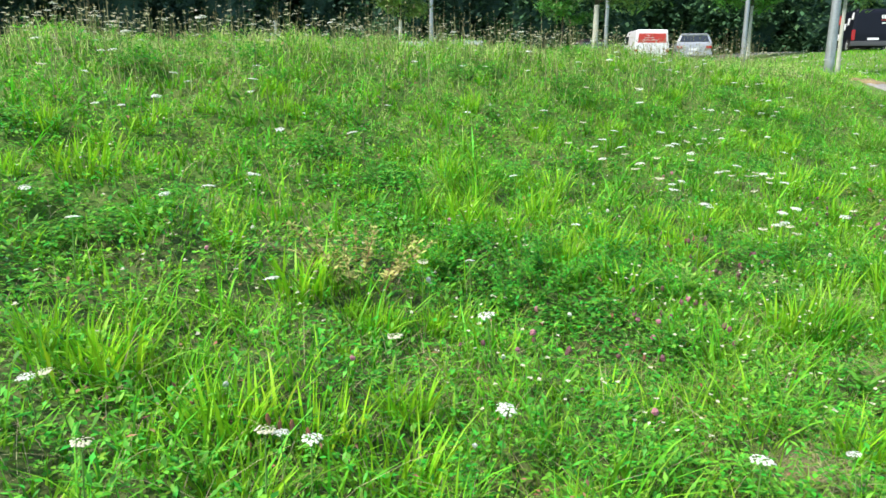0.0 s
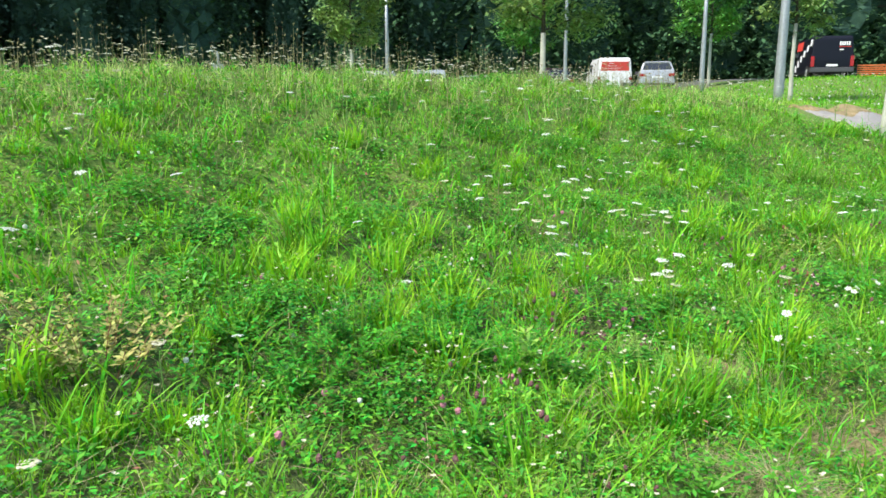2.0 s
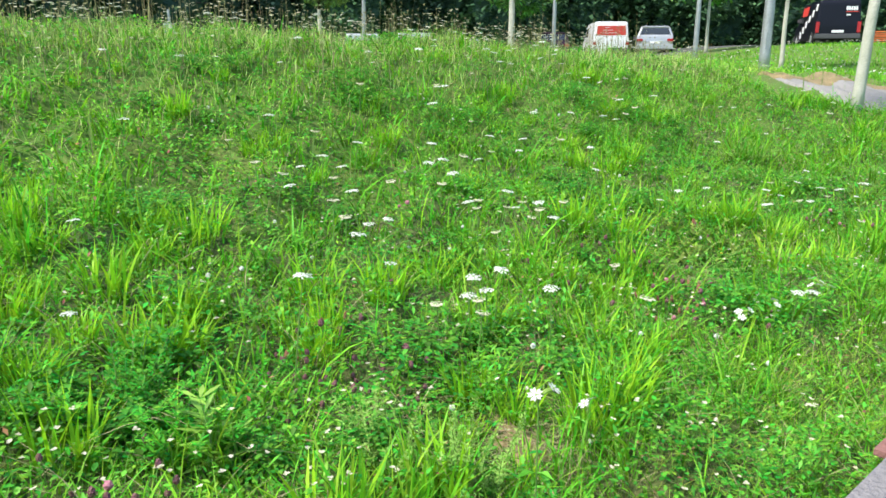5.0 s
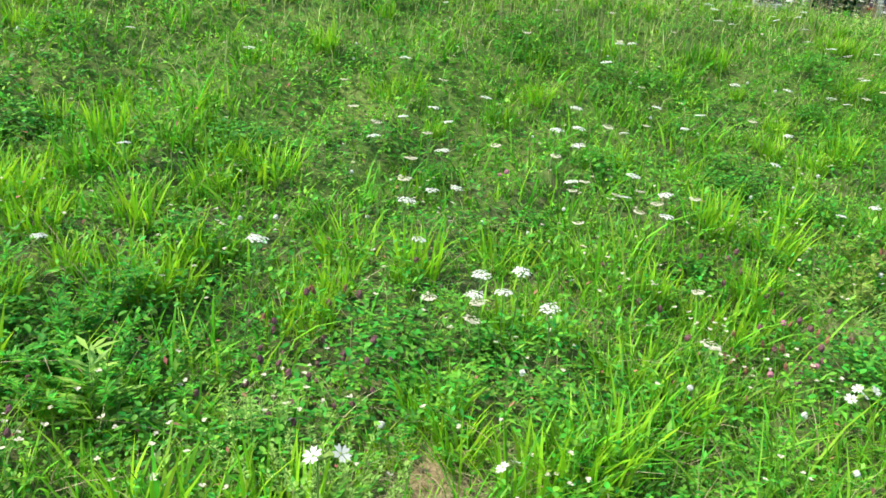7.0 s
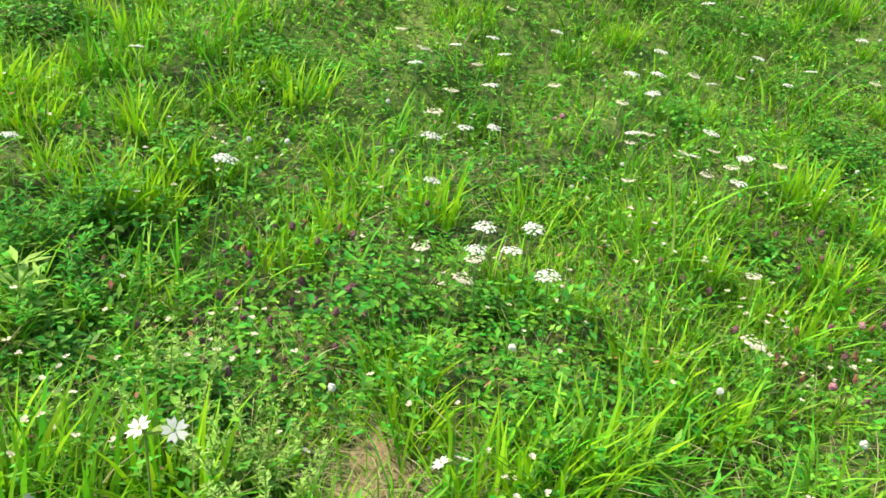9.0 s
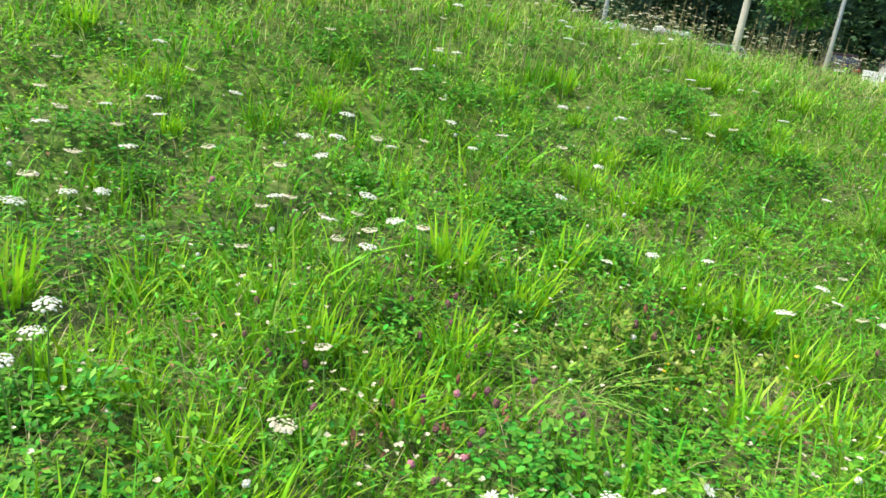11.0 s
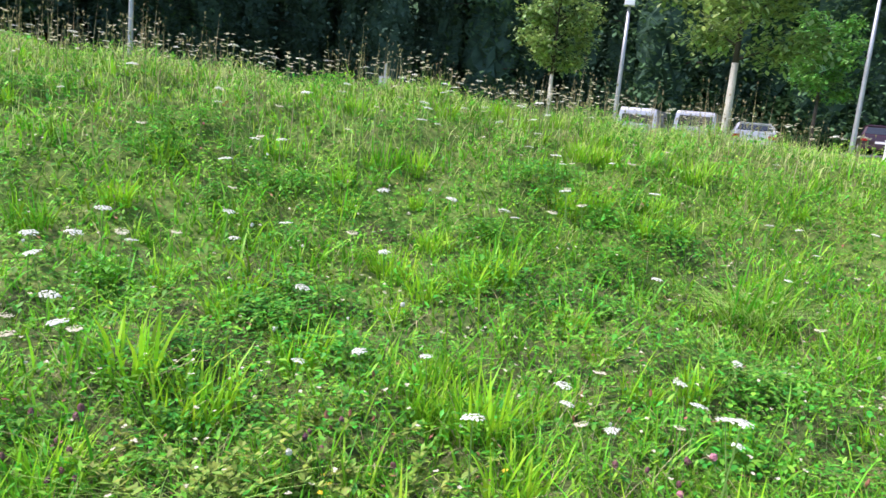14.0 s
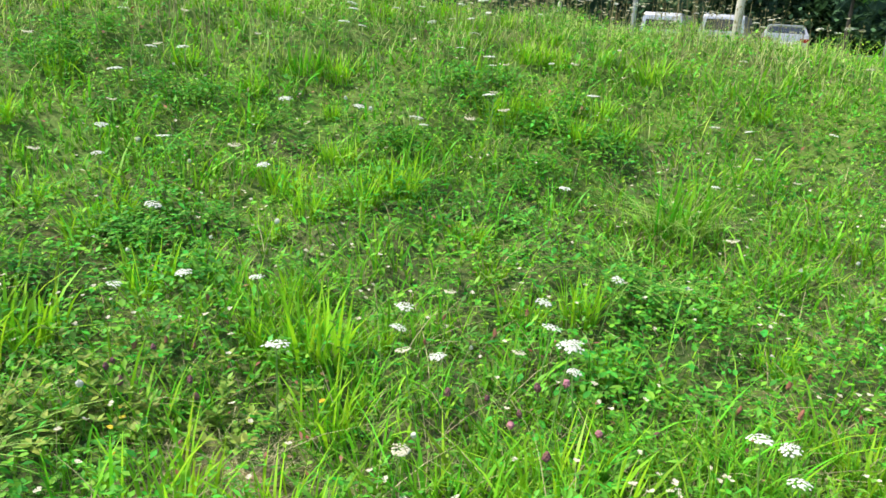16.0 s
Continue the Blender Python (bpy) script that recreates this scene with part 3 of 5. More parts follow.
TUFTS = spots("2.12,4.28 2.26,4.13 2.2,4.87 2.64,4.79 2.85,4.69 0.88,4.33 0.9,4.62 0.47,5.39 1.4,5.01 1.95,5.45 2.63,4.17 2.65,4.34 0.26,5.28 0.02,5.11 0.03,4.61 2.62,5.42 1.73,5.02 1.8,3.45 1.97,3.65 3.03,5.7 0.76,5.41 -0.86,2.23 -0.61,3.09 0.89,3.65 1.41,2.29 -0.15,2.01 -1.91,3.93")
TUFTS += spots("-0.64,2.05 0.15,4.86 0.62,3.95 -0.54,1.74 -1.14,2.28 1.68,3.47 0.6,4.66 3.69,5.34 -0.25,4.34 0.11,4.38 0.97,4.41 2.15,3.38 2.5,4.04 4.35,6.05 4.95,6.46 4.22,6.43 3.76,6.72 4.01,6.64 4.77,8.5 4.73,6.28 3.17,6.74 3.5,7.67 2.93,5.4 4.05,5.99 2.82,6.19 3.06,6.22 3.57,7.88")


def tussock(k):
    ob = top("grass_tussock", "bright yellow-green grass tussock with arching blades" if k != 2 else "upright mid-green grass tussock on the bank", "grass tussock", "tussocks on the bank")
    wide = 0.075 + 0.02 * k
    for name, count, tall, size, mat, bend in (("blade_clump", 56 + 12 * k, (0.10, 0.25), (0.008, 0.016), "tuft" if k != 2 else "grass", (0.02, 0.5)),
                                               ("outer_clump", 34, (0.08, 0.22), (0.005, 0.010), "grass", (0.3, 1.2)), ("dry_clump", 9, (0.08, 0.2), (0.004, 0.006), "straw", (0.4, 1.4))):
        tagged(new(name, bed_of_blades(name, count, wide, tall, size, M[mat], 60 + 3 * k + count, bend=bend)), kind="stuff").parent = ob
    return ob


rnd = random.Random(5)
tussocks = [tussock(k) for k in range(4)]
tflags = [False] * 4
extra = []
while len(extra) < 230:
    x, y = rnd.uniform(-4.5, 6.5), rnd.uniform(1.8, 10.5)
    if 1.2 < beside(x, y) < 7.5:
        extra.append((x, y))
for k, (x, y) in enumerate(TUFTS + extra):
    kind = rnd.choice((0, 0, 1, 1, 3, 2))
    m = pose(x, y, float(height(x, y)) - 0.01, 0, 0, rnd.uniform(0, 360))
    ob = copy_thing(tussocks[kind], m) if tflags[kind] else tussocks[kind]
    tflags[kind] = True
    ob.matrix_basis = m @ Matrix.Scale(rnd.uniform(0.95, 1.35) if k < len(TUFTS) else rnd.uniform(0.5, 1.0), 4)


def umbel_meshes(seed, dome, closed):
    """Stem, flower head and bracts of one wild carrot, 1 unit of head diameter being 7 cm."""
    r = random.Random(seed)
    tall = 0.24
    bm = tube(bmesh.new(), [(-0.004, 0, -0.20, 0.003), (0.006, 0.002, tall * 0.5, 0.0024), (0.012, 0.0, tall, 0.002)], 5)
    stem = bpy.data.meshes.new("stem")
    bm.to_mesh(stem)
    bm.free()
    stem.materials.append(M["stem"])
    heads, rays_ = bmesh.new(), bmesh.new()
    top_ = Vector((0.012, 0, tall))
    hub = rays_.verts.new(top_)
    for k in range(30):
        q, a = math.sqrt((k + 0.5) / 30), k * 2.39996
        rad = (0.034 if not closed else 0.027) * q
        c = top_ + Vector((math.cos(a) * rad, math.sin(a) * rad, 0.016 + (dome * (1 - q * q) if not closed else 0.012 * q)))
        c += Vector((r.uniform(-1, 1), r.uniform(-1, 1), r.uniform(-1, 1))) * 0.0022
        n = (Vector((math.cos(a) * q * 0.5, math.sin(a) * q * 0.5, 1)) + Vector((r.uniform(-0.3, 0.3), r.uniform(-0.3, 0.3), 0))).normalized()
        u = n.orthogonal().normalized()
        w = n.cross(u)
        size = r.uniform(0.0042, 0.0068)
        mid = heads.verts.new(c + n * size * 0.45)
        rim = [heads.verts.new(c + (u * math.cos(t) + w * math.sin(t)) * size * r.uniform(0.75, 1.15)) for t in [i * math.pi / 4 for i in range(8)]]
        for i in range(8):
            heads.faces.new((mid, rim[i], rim[(i + 1) % 8]))
        if k % 2 == 0:
            s = Vector((-math.sin(a), math.cos(a), 0)) * 0.0008
            rays_.faces.new([hub, rays_.verts.new(c + s), rays_.verts.new(c - s)])
    for k in range(9):
        a = k * 0.698
        e = top_ + Vector((math.cos(a) * 0.022, math.sin(a) * 0.022, -0.004))
        s = Vector((-math.sin(a), math.cos(a), 0)) * 0.0014
        rays_.faces.new([hub, rays_.verts.new(e - s), rays_.verts.new(e + s)])
    out = []
    for name, bm, mat in (("flower_head", heads, M["cream" if closed else "white"]), ("bract_ring", rays_, M["stem"])):
        me = bpy.data.meshes.new(name)
        bm.to_mesh(me)
        bm.free()
        me.materials.append(mat)
        out.append(me)
    return stem, out[0], out[1]


def carrot(kind):
    stem, head, bract = umbel_meshes(40 + kind, (0.004, 0.010, 0.006, 0.003)[kind], kind == 3)
    ob = top("wild_carrot", "faded cream wild carrot with a closed head on a green stem" if kind == 3 else "white wild carrot umbel on a thin green stem", "wild flower", "wild carrots on the bank")
    for name, me in (("stem", stem), ("flower_head", head), ("bract_ring", bract)):
        new(name, me).parent = ob
    return ob


UMBELS_MIDDLE = [(1.97, 4.55), (2.10, 4.65), (2.14, 4.56), (2.15, 4.48), (2.18, 4.73), (2.89, 4.79), (1.52, 5.30), (1.59, 5.18), (1.50, 5.79), (1.39, 5.85), (1.28, 6.18), (1.41, 6.07), (1.42, 5.59), (1.18, 5.66), (1.11, 5.82), (0.95, 5.87), (1.18, 6.55), (1.46, 6.55), (2.07, 6.35), (2.15, 5.88), (2.21, 5.88), (2.28, 5.48), (2.50, 5.75), (2.47, 5.95), (2.56, 5.89), (2.62, 5.75), (2.15, 6.74), (1.92, 6.45), (1.94, 6.82), (2.37, 5.86), (2.62, 7.33), (2.93, 7.46)]
UMBELS_UPPER = [(2.01, 6.60), (2.00, 6.13), (1.70, 6.04), (2.58, 6.07), (2.72, 6.03), (2.04, 8.04), (1.97, 7.92), (1.94, 7.65), (1.38, 7.57), (3.13, 8.19), (3.43, 8.28), (3.89, 9.44), (3.64, 8.79), (3.15, 7.40), (3.66, 8.44), (2.23, 7.38), (3.08, 6.84), (4.11, 9.16)]
UMBELS_FAR_END = [(4.59, 6.17), (4.79, 6.82), (4.84, 6.69), (4.25, 6.77), (4.34, 6.91), (4.30, 6.65), (4.38, 6.54), (4.47, 6.58), (4.61, 7.07), (4.66, 6.73), (2.56, 7.02), (3.57, 9.11), (3.78, 9.32), (2.99, 9.22), (4.80, 9.20), (4.97, 9.30), (5.27, 8.72), (4.94, 8.42), (4.79, 7.32), (4.70, 6.90), (3.78, 6.62), (3.56, 6.52), (3.40, 6.38), (5.07, 8.90), (5.33, 6.65), (5.43, 6.55), (5.40, 6.65), (4.35, 8.02), (2.67, 8.90)]
UMBELS_SLOPE = [(0.73, 6.16), (0.86, 6.70), (1.18, 6.00), (2.19, 5.72), (2.35, 6.87), (3.66, 5.00), (3.73, 5.00), (4.08, 6.35)]
UMBELS_START = [(-0.82, 1.53), (-1.04, 1.81), (-1.09, 1.80), (-0.17, 2.36), (-0.65, 2.67), (-0.10, 3.09), (0.11, 3.32), (-0.44, 1.67), (-0.41, 1.70), (-0.33, 1.68), (-1.27, 3.32), (-1.13, 3.52), (-1.49, 2.91), (1.18, 1.96), (0.88, 1.88), (0.18, 2.03), (0.15, 2.67), (-2.32, 4.90), (-2.01, 4.33), (-1.91, 4.45), (-1.80, 4.70), (-1.04, 4.69), (-1.76, 3.08), (2.82, 5.10), (1.76, 4.93)]
carrots = [carrot(k) for k in range(4)]
used = [False] * 4


def again(kinds, kind, m):
    """The first of a kind is moved into place, the others are copies."""
    ob, flags = kinds
    if not flags[kind]:
        flags[kind] = True
        ob[kind].matrix_basis = m
        return ob[kind]
    return copy_thing(ob[kind], m)


def put(kinds, kind, x, y, size, lean=14.0, head=None, over=0.26):
    """Puts one at x, y on the ground or, where head is its local top, with that top at x, y and so far over the land."""
    m = pose(0, 0, 0, rnd.uniform(-lean, lean), rnd.uniform(-lean, lean), rnd.uniform(0, 360)) @ Matrix.Scale(size, 4)
    at = Vector((x, y, float(height(x, y))))
    if head:
        at = Vector((x, y, float(land(x, y)) + over + rnd.uniform(-0.02, 0.02))) - m @ Vector(head)
    m = Matrix.Translation(at) @ m
    base = again(kinds, kind, m)
    base.matrix_basis = m
    return base


pool = (carrots, used)
for x, y in UMBELS_MIDDLE:
    put(pool, rnd.choice((0, 1, 3, 3, 2, 3)), x, y, rnd.uniform(0.95, 1.3), 12, (0.012, 0, 0.255))
for x, y, over in ((1.49, 4.24, 0.44), (2.12, 4.64, 0.36), (2.24, 4.72, 0.36), (2.41, 4.44, 0.42), (4.84, 6.62, 0.37), (3.66, 8.67, 0.30), (1.98, 7.86, 0.29)):
    put(pool, rnd.choice((0, 1, 2)), x, y, rnd.uniform(0.95, 1.1), 8, (0.012, 0, 0.255), over)
for x, y in UMBELS_UPPER + UMBELS_SLOPE:
    put(pool, rnd.choice((0, 1, 2, 3, 3, 0)), x, y, rnd.uniform(0.85, 1.2), 12, (0.012, 0, 0.255))
for x, y in UMBELS_FAR_END + UMBELS_START:
    put(pool, rnd.choice((0, 1, 2, 3)), x, y, rnd.uniform(0.62, 1.0), 12, (0.012, 0, 0.255))
made = 0
while made < 180:
    x, y = rnd.uniform(-6, 7.5), rnd.uniform(3.5, 12.5)
    b = beside(x, y)
    if 2.4 < b < 8.5 and rnd.random() < (0.35 if b < 4.5 else 1.0):
        put(pool, rnd.choice((0, 1, 2, 0, 3)), x, y, rnd.uniform(0.65, 1.2), 12, (0.012, 0, 0.255))
        made += 1


# the umbels along the crest, too far off to tell apart
n = 230
t, q = rng.uniform(-7, 10, n), rng.normal(7.05, 0.65, n)
x, y = t * math.cos(UP) + q * math.sin(UP), -t * math.sin(UP) + q * math.cos(UP)
v1, t1 = blades(x, y, rng.uniform(0.22, 0.34, n), np.full(n, 0.005), rng.uniform(0.0, 0.12, n), rng, 2, tilt=0.08)
tip = v1.reshape(n, 5, 3)[:, 4]
wide = rng.uniform(0.016, 0.026, n)
lobes = [leaves(tip[:, 0] + np.cos(a) * wide * f, tip[:, 1] + np.sin(a) * wide * f, tip[:, 2] + 0.006 * (1 - f), wide * 0.75, np.full(n, 0.9), a + rng.uniform(-0.3, 0.3, n), rng.uniform(-0.1, 0.4, n), rng, True)
         for f, count in ((0.2, 3), (0.75, 7)) for a in np.arange(count) * 6.283 / count]
stuff("crest_umbels", join(lobes), M["white"], "white wild carrot umbels along the crest of the bank", "wild flowers")
stuff("crest_umbel_stems", (v1, t1), M["stem"], "thin green stems of the wild carrots along the crest", "wild flowers")


def knob(bm, rings, sides, seed, rough):
    """A lumpy round head, from rings of (z, radius)."""
    r = random.Random(seed)
    loops = [[bm.verts.new((math.cos(t) * q * r.uniform(1 - rough, 1 + rough), math.sin(t) * q * r.uniform(1 - rough, 1 + rough), z + r.uniform(-1, 1) * rough * 0.006)) for t in [2 * math.pi * i / sides + k * 0.4 for i in range(sides)]]
             for k, (z, q) in enumerate(rings)]
    for a, b in zip(loops, loops[1:]):
        for i in range(sides):
            bm.faces.new((a[i], a[(i + 1) % sides], b[(i + 1) % sides], b[i]))
    bm.faces.new(loops[-1])
    return bm


def small_flower(name, label, rings, mat, tall, seed, group):
    ob = top(name, label, "wild flower", group)
    part("stem", tube(bmesh.new(), [(0, 0, -0.02, 0.0016), (0.004, 0.003, tall * 0.6, 0.0014), (0.003, 0, tall, 0.0013)], 4), M["stem"], ob)
    part("flower_head", knob(bmesh.new(), [(tall + z, q) for z, q in rings], 8, seed, 0.22), mat, ob)
    leaf = bmesh.new()
    for k in range(3):
        a = k * 2.1 + seed
        c = Vector((math.cos(a), math.sin(a), 0))
        s = Vector((-c.y, c.x, 0))
        z = tall * 0.55 + k * 0.008
        leaf.faces.new([leaf.verts.new(v) for v in (Vector((0, 0, z)), c * 0.014 - s * 0.007 + Vector((0, 0, z + 0.008)), c * 0.028 + Vector((0, 0, z + 0.006)), c * 0.014 + s * 0.007 + Vector((0, 0, z + 0.008)))])
    part("leaf", leaf, M["clover"], ob)
    return ob


ball = [(-0.008, 0.004), (-0.004, 0.010), (0.003, 0.012), (0.010, 0.010), (0.015, 0.004)]
spike = [(-0.005, 0.004), (0.0, 0.009), (0.008, 0.0105), (0.015, 0.009), (0.020, 0.006), (0.023, 0.002)]
small = [small_flower("red_clover", "pink red clover head among green leaves", ball, M["pink"], 0.13, 1, "clover flowers on the bank"),
         small_flower("self_heal", "dark purple-brown self-heal spike among low leaves", spike, M["purple"], 0.11, 2, "self-heal on the bank"),
         small_flower("seed_spike", "rust-red seed spike standing in the grass", [(z * 1.5, q * 0.8) for z, q in spike], M["rust"], 0.12, 3, "rust-red spikes on the bank"),
         small_flower("white_clover", "small white clover head low in the grass", [(z * 0.8, q * 0.8) for z, q in ball], M["white"], 0.10, 4, "clover flowers on the bank"),
         small_flower("hawkbit", "small yellow hawkbit flower low in the grass", [(0.0, 0.003), (0.004, 0.011), (0.007, 0.012), (0.008, 0.004)], M["yellow"], 0.09, 5, "yellow flowers on the bank")]
spool = (small, [False] * 5)
for k, (x, y) in enumerate(spots("1.14,3.53 0.8,3.15 0.46,3.27 0.98,3.12 0.02,4.11 4.72,6.67 4.88,6.79 3.17,5.23 3.26,5.27 1.76,5.9 -0.3,2.6 0.3,2.75 0.7,2.5 -0.9,3.2")):
    for j in range(1 + k % 2):
        put(spool, 0, x + rnd.gauss(0, 0.07), y + rnd.gauss(0, 0.07), rnd.uniform(0.8, 1.15), 20)
for x, y, count, wide in ((1.82, 4.18, 26, 0.15), (1.57, 4.40, 16, 0.18), (3.3, 5.35, 16, 0.16), (2.94, 5.74, 9, 0.12), (3.61, 6.19, 6, 0.1), (4.8, 6.7, 9, 0.2), (1.1, 3.5, 8, 0.12), (0.9, 3.1, 6, 0.12),
                          (2.7, 5.2, 8, 0.25), (0.3, 3.0, 6, 0.2), (1.4, 2.9, 7, 0.2)):
    for j in range(count):
        put(spool, 1, rnd.gauss(x, wide), rnd.gauss(y, wide), rnd.uniform(0.75, 1.15), 22)
for x, y, count in ((3.1, 5.2, 9), (3.16, 5.32, 8), (4.4, 7.0, 4), (3.6, 6.45, 5), (0.8, 3.1, 4), (-0.5, 1.95, 6), (5.37, 7.2, 6), (1.5, 4.45, 6)):
    for j in range(count):
        put(spool, 2, rnd.gauss(x, 0.11), rnd.gauss(y, 0.11), rnd.uniform(0.6, 0.95), 18)
for j in range(80):
    x, y = rnd.uniform(-2.5, 5.8), rnd.uniform(2, 9)
    if beside(x, y) > 1.1:
        put(spool, 3, x, y, rnd.uniform(0.7, 1.2), 20)
for x, y in spots("3.69,6.09 3.72,6.12 3.66,6.15 3.75,6.05 4.2,6.45 3.8,6.2"):
    put(spool, 4, x, y, rnd.uniform(0.6, 0.95), 20)


def campion(x, y, tall, turn):
    """White campion: a stem with leaf pairs, swollen calyxes and two five-petalled flowers with notched petals."""
    ob = top("white_campion", "white campion with two open flowers on a hairy stem", "wild flower", "white campions by the path")
    part("stem", tube(bmesh.new(), [(0, 0, -0.03, 0.003), (0.006, 0.004, tall * 0.55, 0.0025), (0.0, 0, tall, 0.002)], 5), M["stem"], ob)
    for k, (dx, dz, tip) in enumerate(((-0.010, 0.0, -25), (0.045, 0.006, 30))):
        part("calyx", tube(bmesh.new(), [(0, 0, tall - 0.005, 0.002), (dx * 0.5, 0, tall + 0.003 + dz, 0.0065), (dx, 0, tall + 0.004 + dz, 0.0045)], 6), M["pale"], ob)
        m = Matrix.Translation((dx, 0, tall + 0.005 + dz)) @ pose(0, 0, 0, 20, tip, 0)
        for j in range(5):
            bm = bmesh.new()
            a = j * 1.2566
            c, s = Vector((math.cos(a), math.sin(a), 0)), Vector((-math.sin(a), math.cos(a), 0))
            pts = [Vector((0, 0, 0)), c * 0.012 - s * 0.007, c * 0.021 - s * 0.006, c * 0.016, c * 0.021 + s * 0.006, c * 0.012 + s * 0.007]
            bm.faces.new([bm.verts.new(m @ (p + Vector((0, 0, 0.12 * p.length)))) for p in pts])
            part("petal", bm, M["white"], ob)
    for k in range(4):
        a, z, bm = k * 1.7 + turn, tall * (0.3 + 0.15 * (k // 2 * 2)), bmesh.new()
        c = Vector((math.cos(a), math.sin(a), 0))
        w = Vector((-c.y, c.x, 0)) * 0.009
        row = [bm.verts.new(q) for q in (Vector((0, 0, z)), c * 0.03 - w + Vector((0, 0, z + 0.015)), c * 0.065 + Vector((0, 0, z + 0.005)), c * 0.03 + w + Vector((0, 0, z + 0.015)))]
        bm.faces.new((row[0], row[1], row[2]))
        bm.faces.new((row[0], row[2], row[3]))
        part("leaf", bm, M["herb"], ob)
    return placed(ob, x, y, turn)


campion(2.22, 3.39, 0.53, 25)
for k, (x, y) in enumerate(spots("3.39,4.98 3.35,4.86 3.56,4.99 3.87,5.21 3.95,5.27 3.8,5.1 2.47,3.95")):
    campion(x, y, 0.2, 40 * k)


def leafy(name, label, category, shoots, tall, leaf, long, mat, stem_mat, seed, whorl=6, spread=0.06, step=0.02):
    """A herb of several shoots with whorls of leaves all the way up."""
    r = np.random.RandomState(seed)
    ob = top(name, label, category)
    for k in range(shoots):
        a, q = r.uniform(0, 6.283), spread * math.sqrt(r.uniform(0, 1))
        x0, y0, h = math.cos(a) * q, math.sin(a) * q, tall * r.uniform(0.65, 1.1)
        lx, ly = math.cos(a) * q * 1.6 + r.normal(0, 0.02), math.sin(a) * q * 1.6 + r.normal(0, 0.02)
        stem = part("stem", tube(bmesh.new(), [(x0, y0, -0.02, 0.0022), (x0 + lx * 0.4, y0 + ly * 0.4, h * 0.5, 0.0018), (x0 + lx, y0 + ly, h, 0.001)], 4), stem_mat, ob)
        z = np.repeat(np.arange(h * 0.2, h, step), whorl)
        n = len(z)
        f = z / h
        arr = leaves(x0 + lx * f, y0 + ly * f, z, leaf * r.uniform(0.7, 1.2, n) * (1.15 - 0.5 * f), np.full(n, long), r.uniform(0, 6.283, n), r.uniform(0.0, 0.7, n), r)
        lo = new("leaves", big_mesh("leaves", *arr, mat))
        lo.parent = stem
    return ob


for k, (x, y) in enumerate(spots("1.95,3.81 1.80,3.84 2.06,3.81 1.81,3.77 2.12,3.75")):
    placed(leafy("bedstraw", "pale green bedstraw with whorled narrow leaves", "herb", 13, 0.22, 0.0062, 3.8, M["pale"], M["pale"], 70 + k, whorl=7, spread=0.07, step=0.022), x, y, 40 * k)
placed(leafy("leafy_herb", "lime-green herb with long pointed leaves", "herb", 4, 0.22, 0.026, 4.4, M["lime"], M["stem"], 81, whorl=4, spread=0.07, step=0.045), 1.33, 3.69, 0)
placed(leafy("withered_herb", "withered yellow-brown herb with reddish stems", "herb", 16, 0.27, 0.019, 2.4, M["wither"], M["rust"], 82, whorl=6, spread=0.13, step=0.026), -0.40, 3.27, 0)
for k, (x, y) in enumerate(spots("1.13,3.89 0.95,3.95 1.22,4.02 0.5,3.75 -0.1,3.9 0.35,3.5")):
    placed(leafy("feathery_herb", "dark green feathery herb in a low mound", "herb", 22, 0.23, 0.012, 3.4, M["clover"], M["stem"], 90 + k, whorl=6, spread=0.16, step=0.02), x, y, 30 * k)
for k, (x, y) in enumerate(spots("3.74,6.1 3.5,6.02 3.3,5.86 3.92,6.24 3.62,6.28")):
    placed(leafy("yellowing_herb", "yellow-green leafy herb with a few browned leaves", "herb", 9, 0.15, 0.021, 2.3, M["olive"], M["stem"], 110 + k, whorl=5, spread=0.12, step=0.025), x, y, 50 * k)
broad = [bed_of_blades("leaf", 1, 0.0, (0.15, 0.15), (0.026, 0.026), M["herb"], 120 + k, bend=(0.5 + 0.3 * k, 0.5 + 0.3 * k), seg=5) for k in range(3)]
for k, (x, y) in enumerate(spots("4.5,6.03 4.42,6.12 5.0,6.6 3.1,4.4 1.75,2.9")):
    ob = top("broad_leaf_rosette", "rosette of broad drooping green leaves", "herb", "leaf rosettes low on the bank")
    for j in range(15):
        lf = new("leaf", broad[j % 3])
        lf.parent = ob
        lf.matrix_basis = pose(0.01 * math.cos(j), 0.01 * math.sin(j), 0.005, 0, 0, j * 137.5 + rnd.uniform(-20, 20)) @ Matrix.Scale(rnd.uniform(0.6, 1.2), 4)
    placed(ob, x, y, 70 * k)
for k, (x, y) in enumerate(spots("4.72,8.45 4.84,8.39 3.42,5.82 4.76,7.83")):
    ob = tagged(new("flattened_grass", bed_of_blades("flattened_grass", 70, 0.10, (0.18, 0.36), (0.005, 0.009), M["pale"], 140 + k, bend=(0.9, 1.7), seg=4)), "pale bent-over grass blades lying in a swirl", "grass", "flattened grass on the bank")
    placed(ob, x, y, 50 * k)

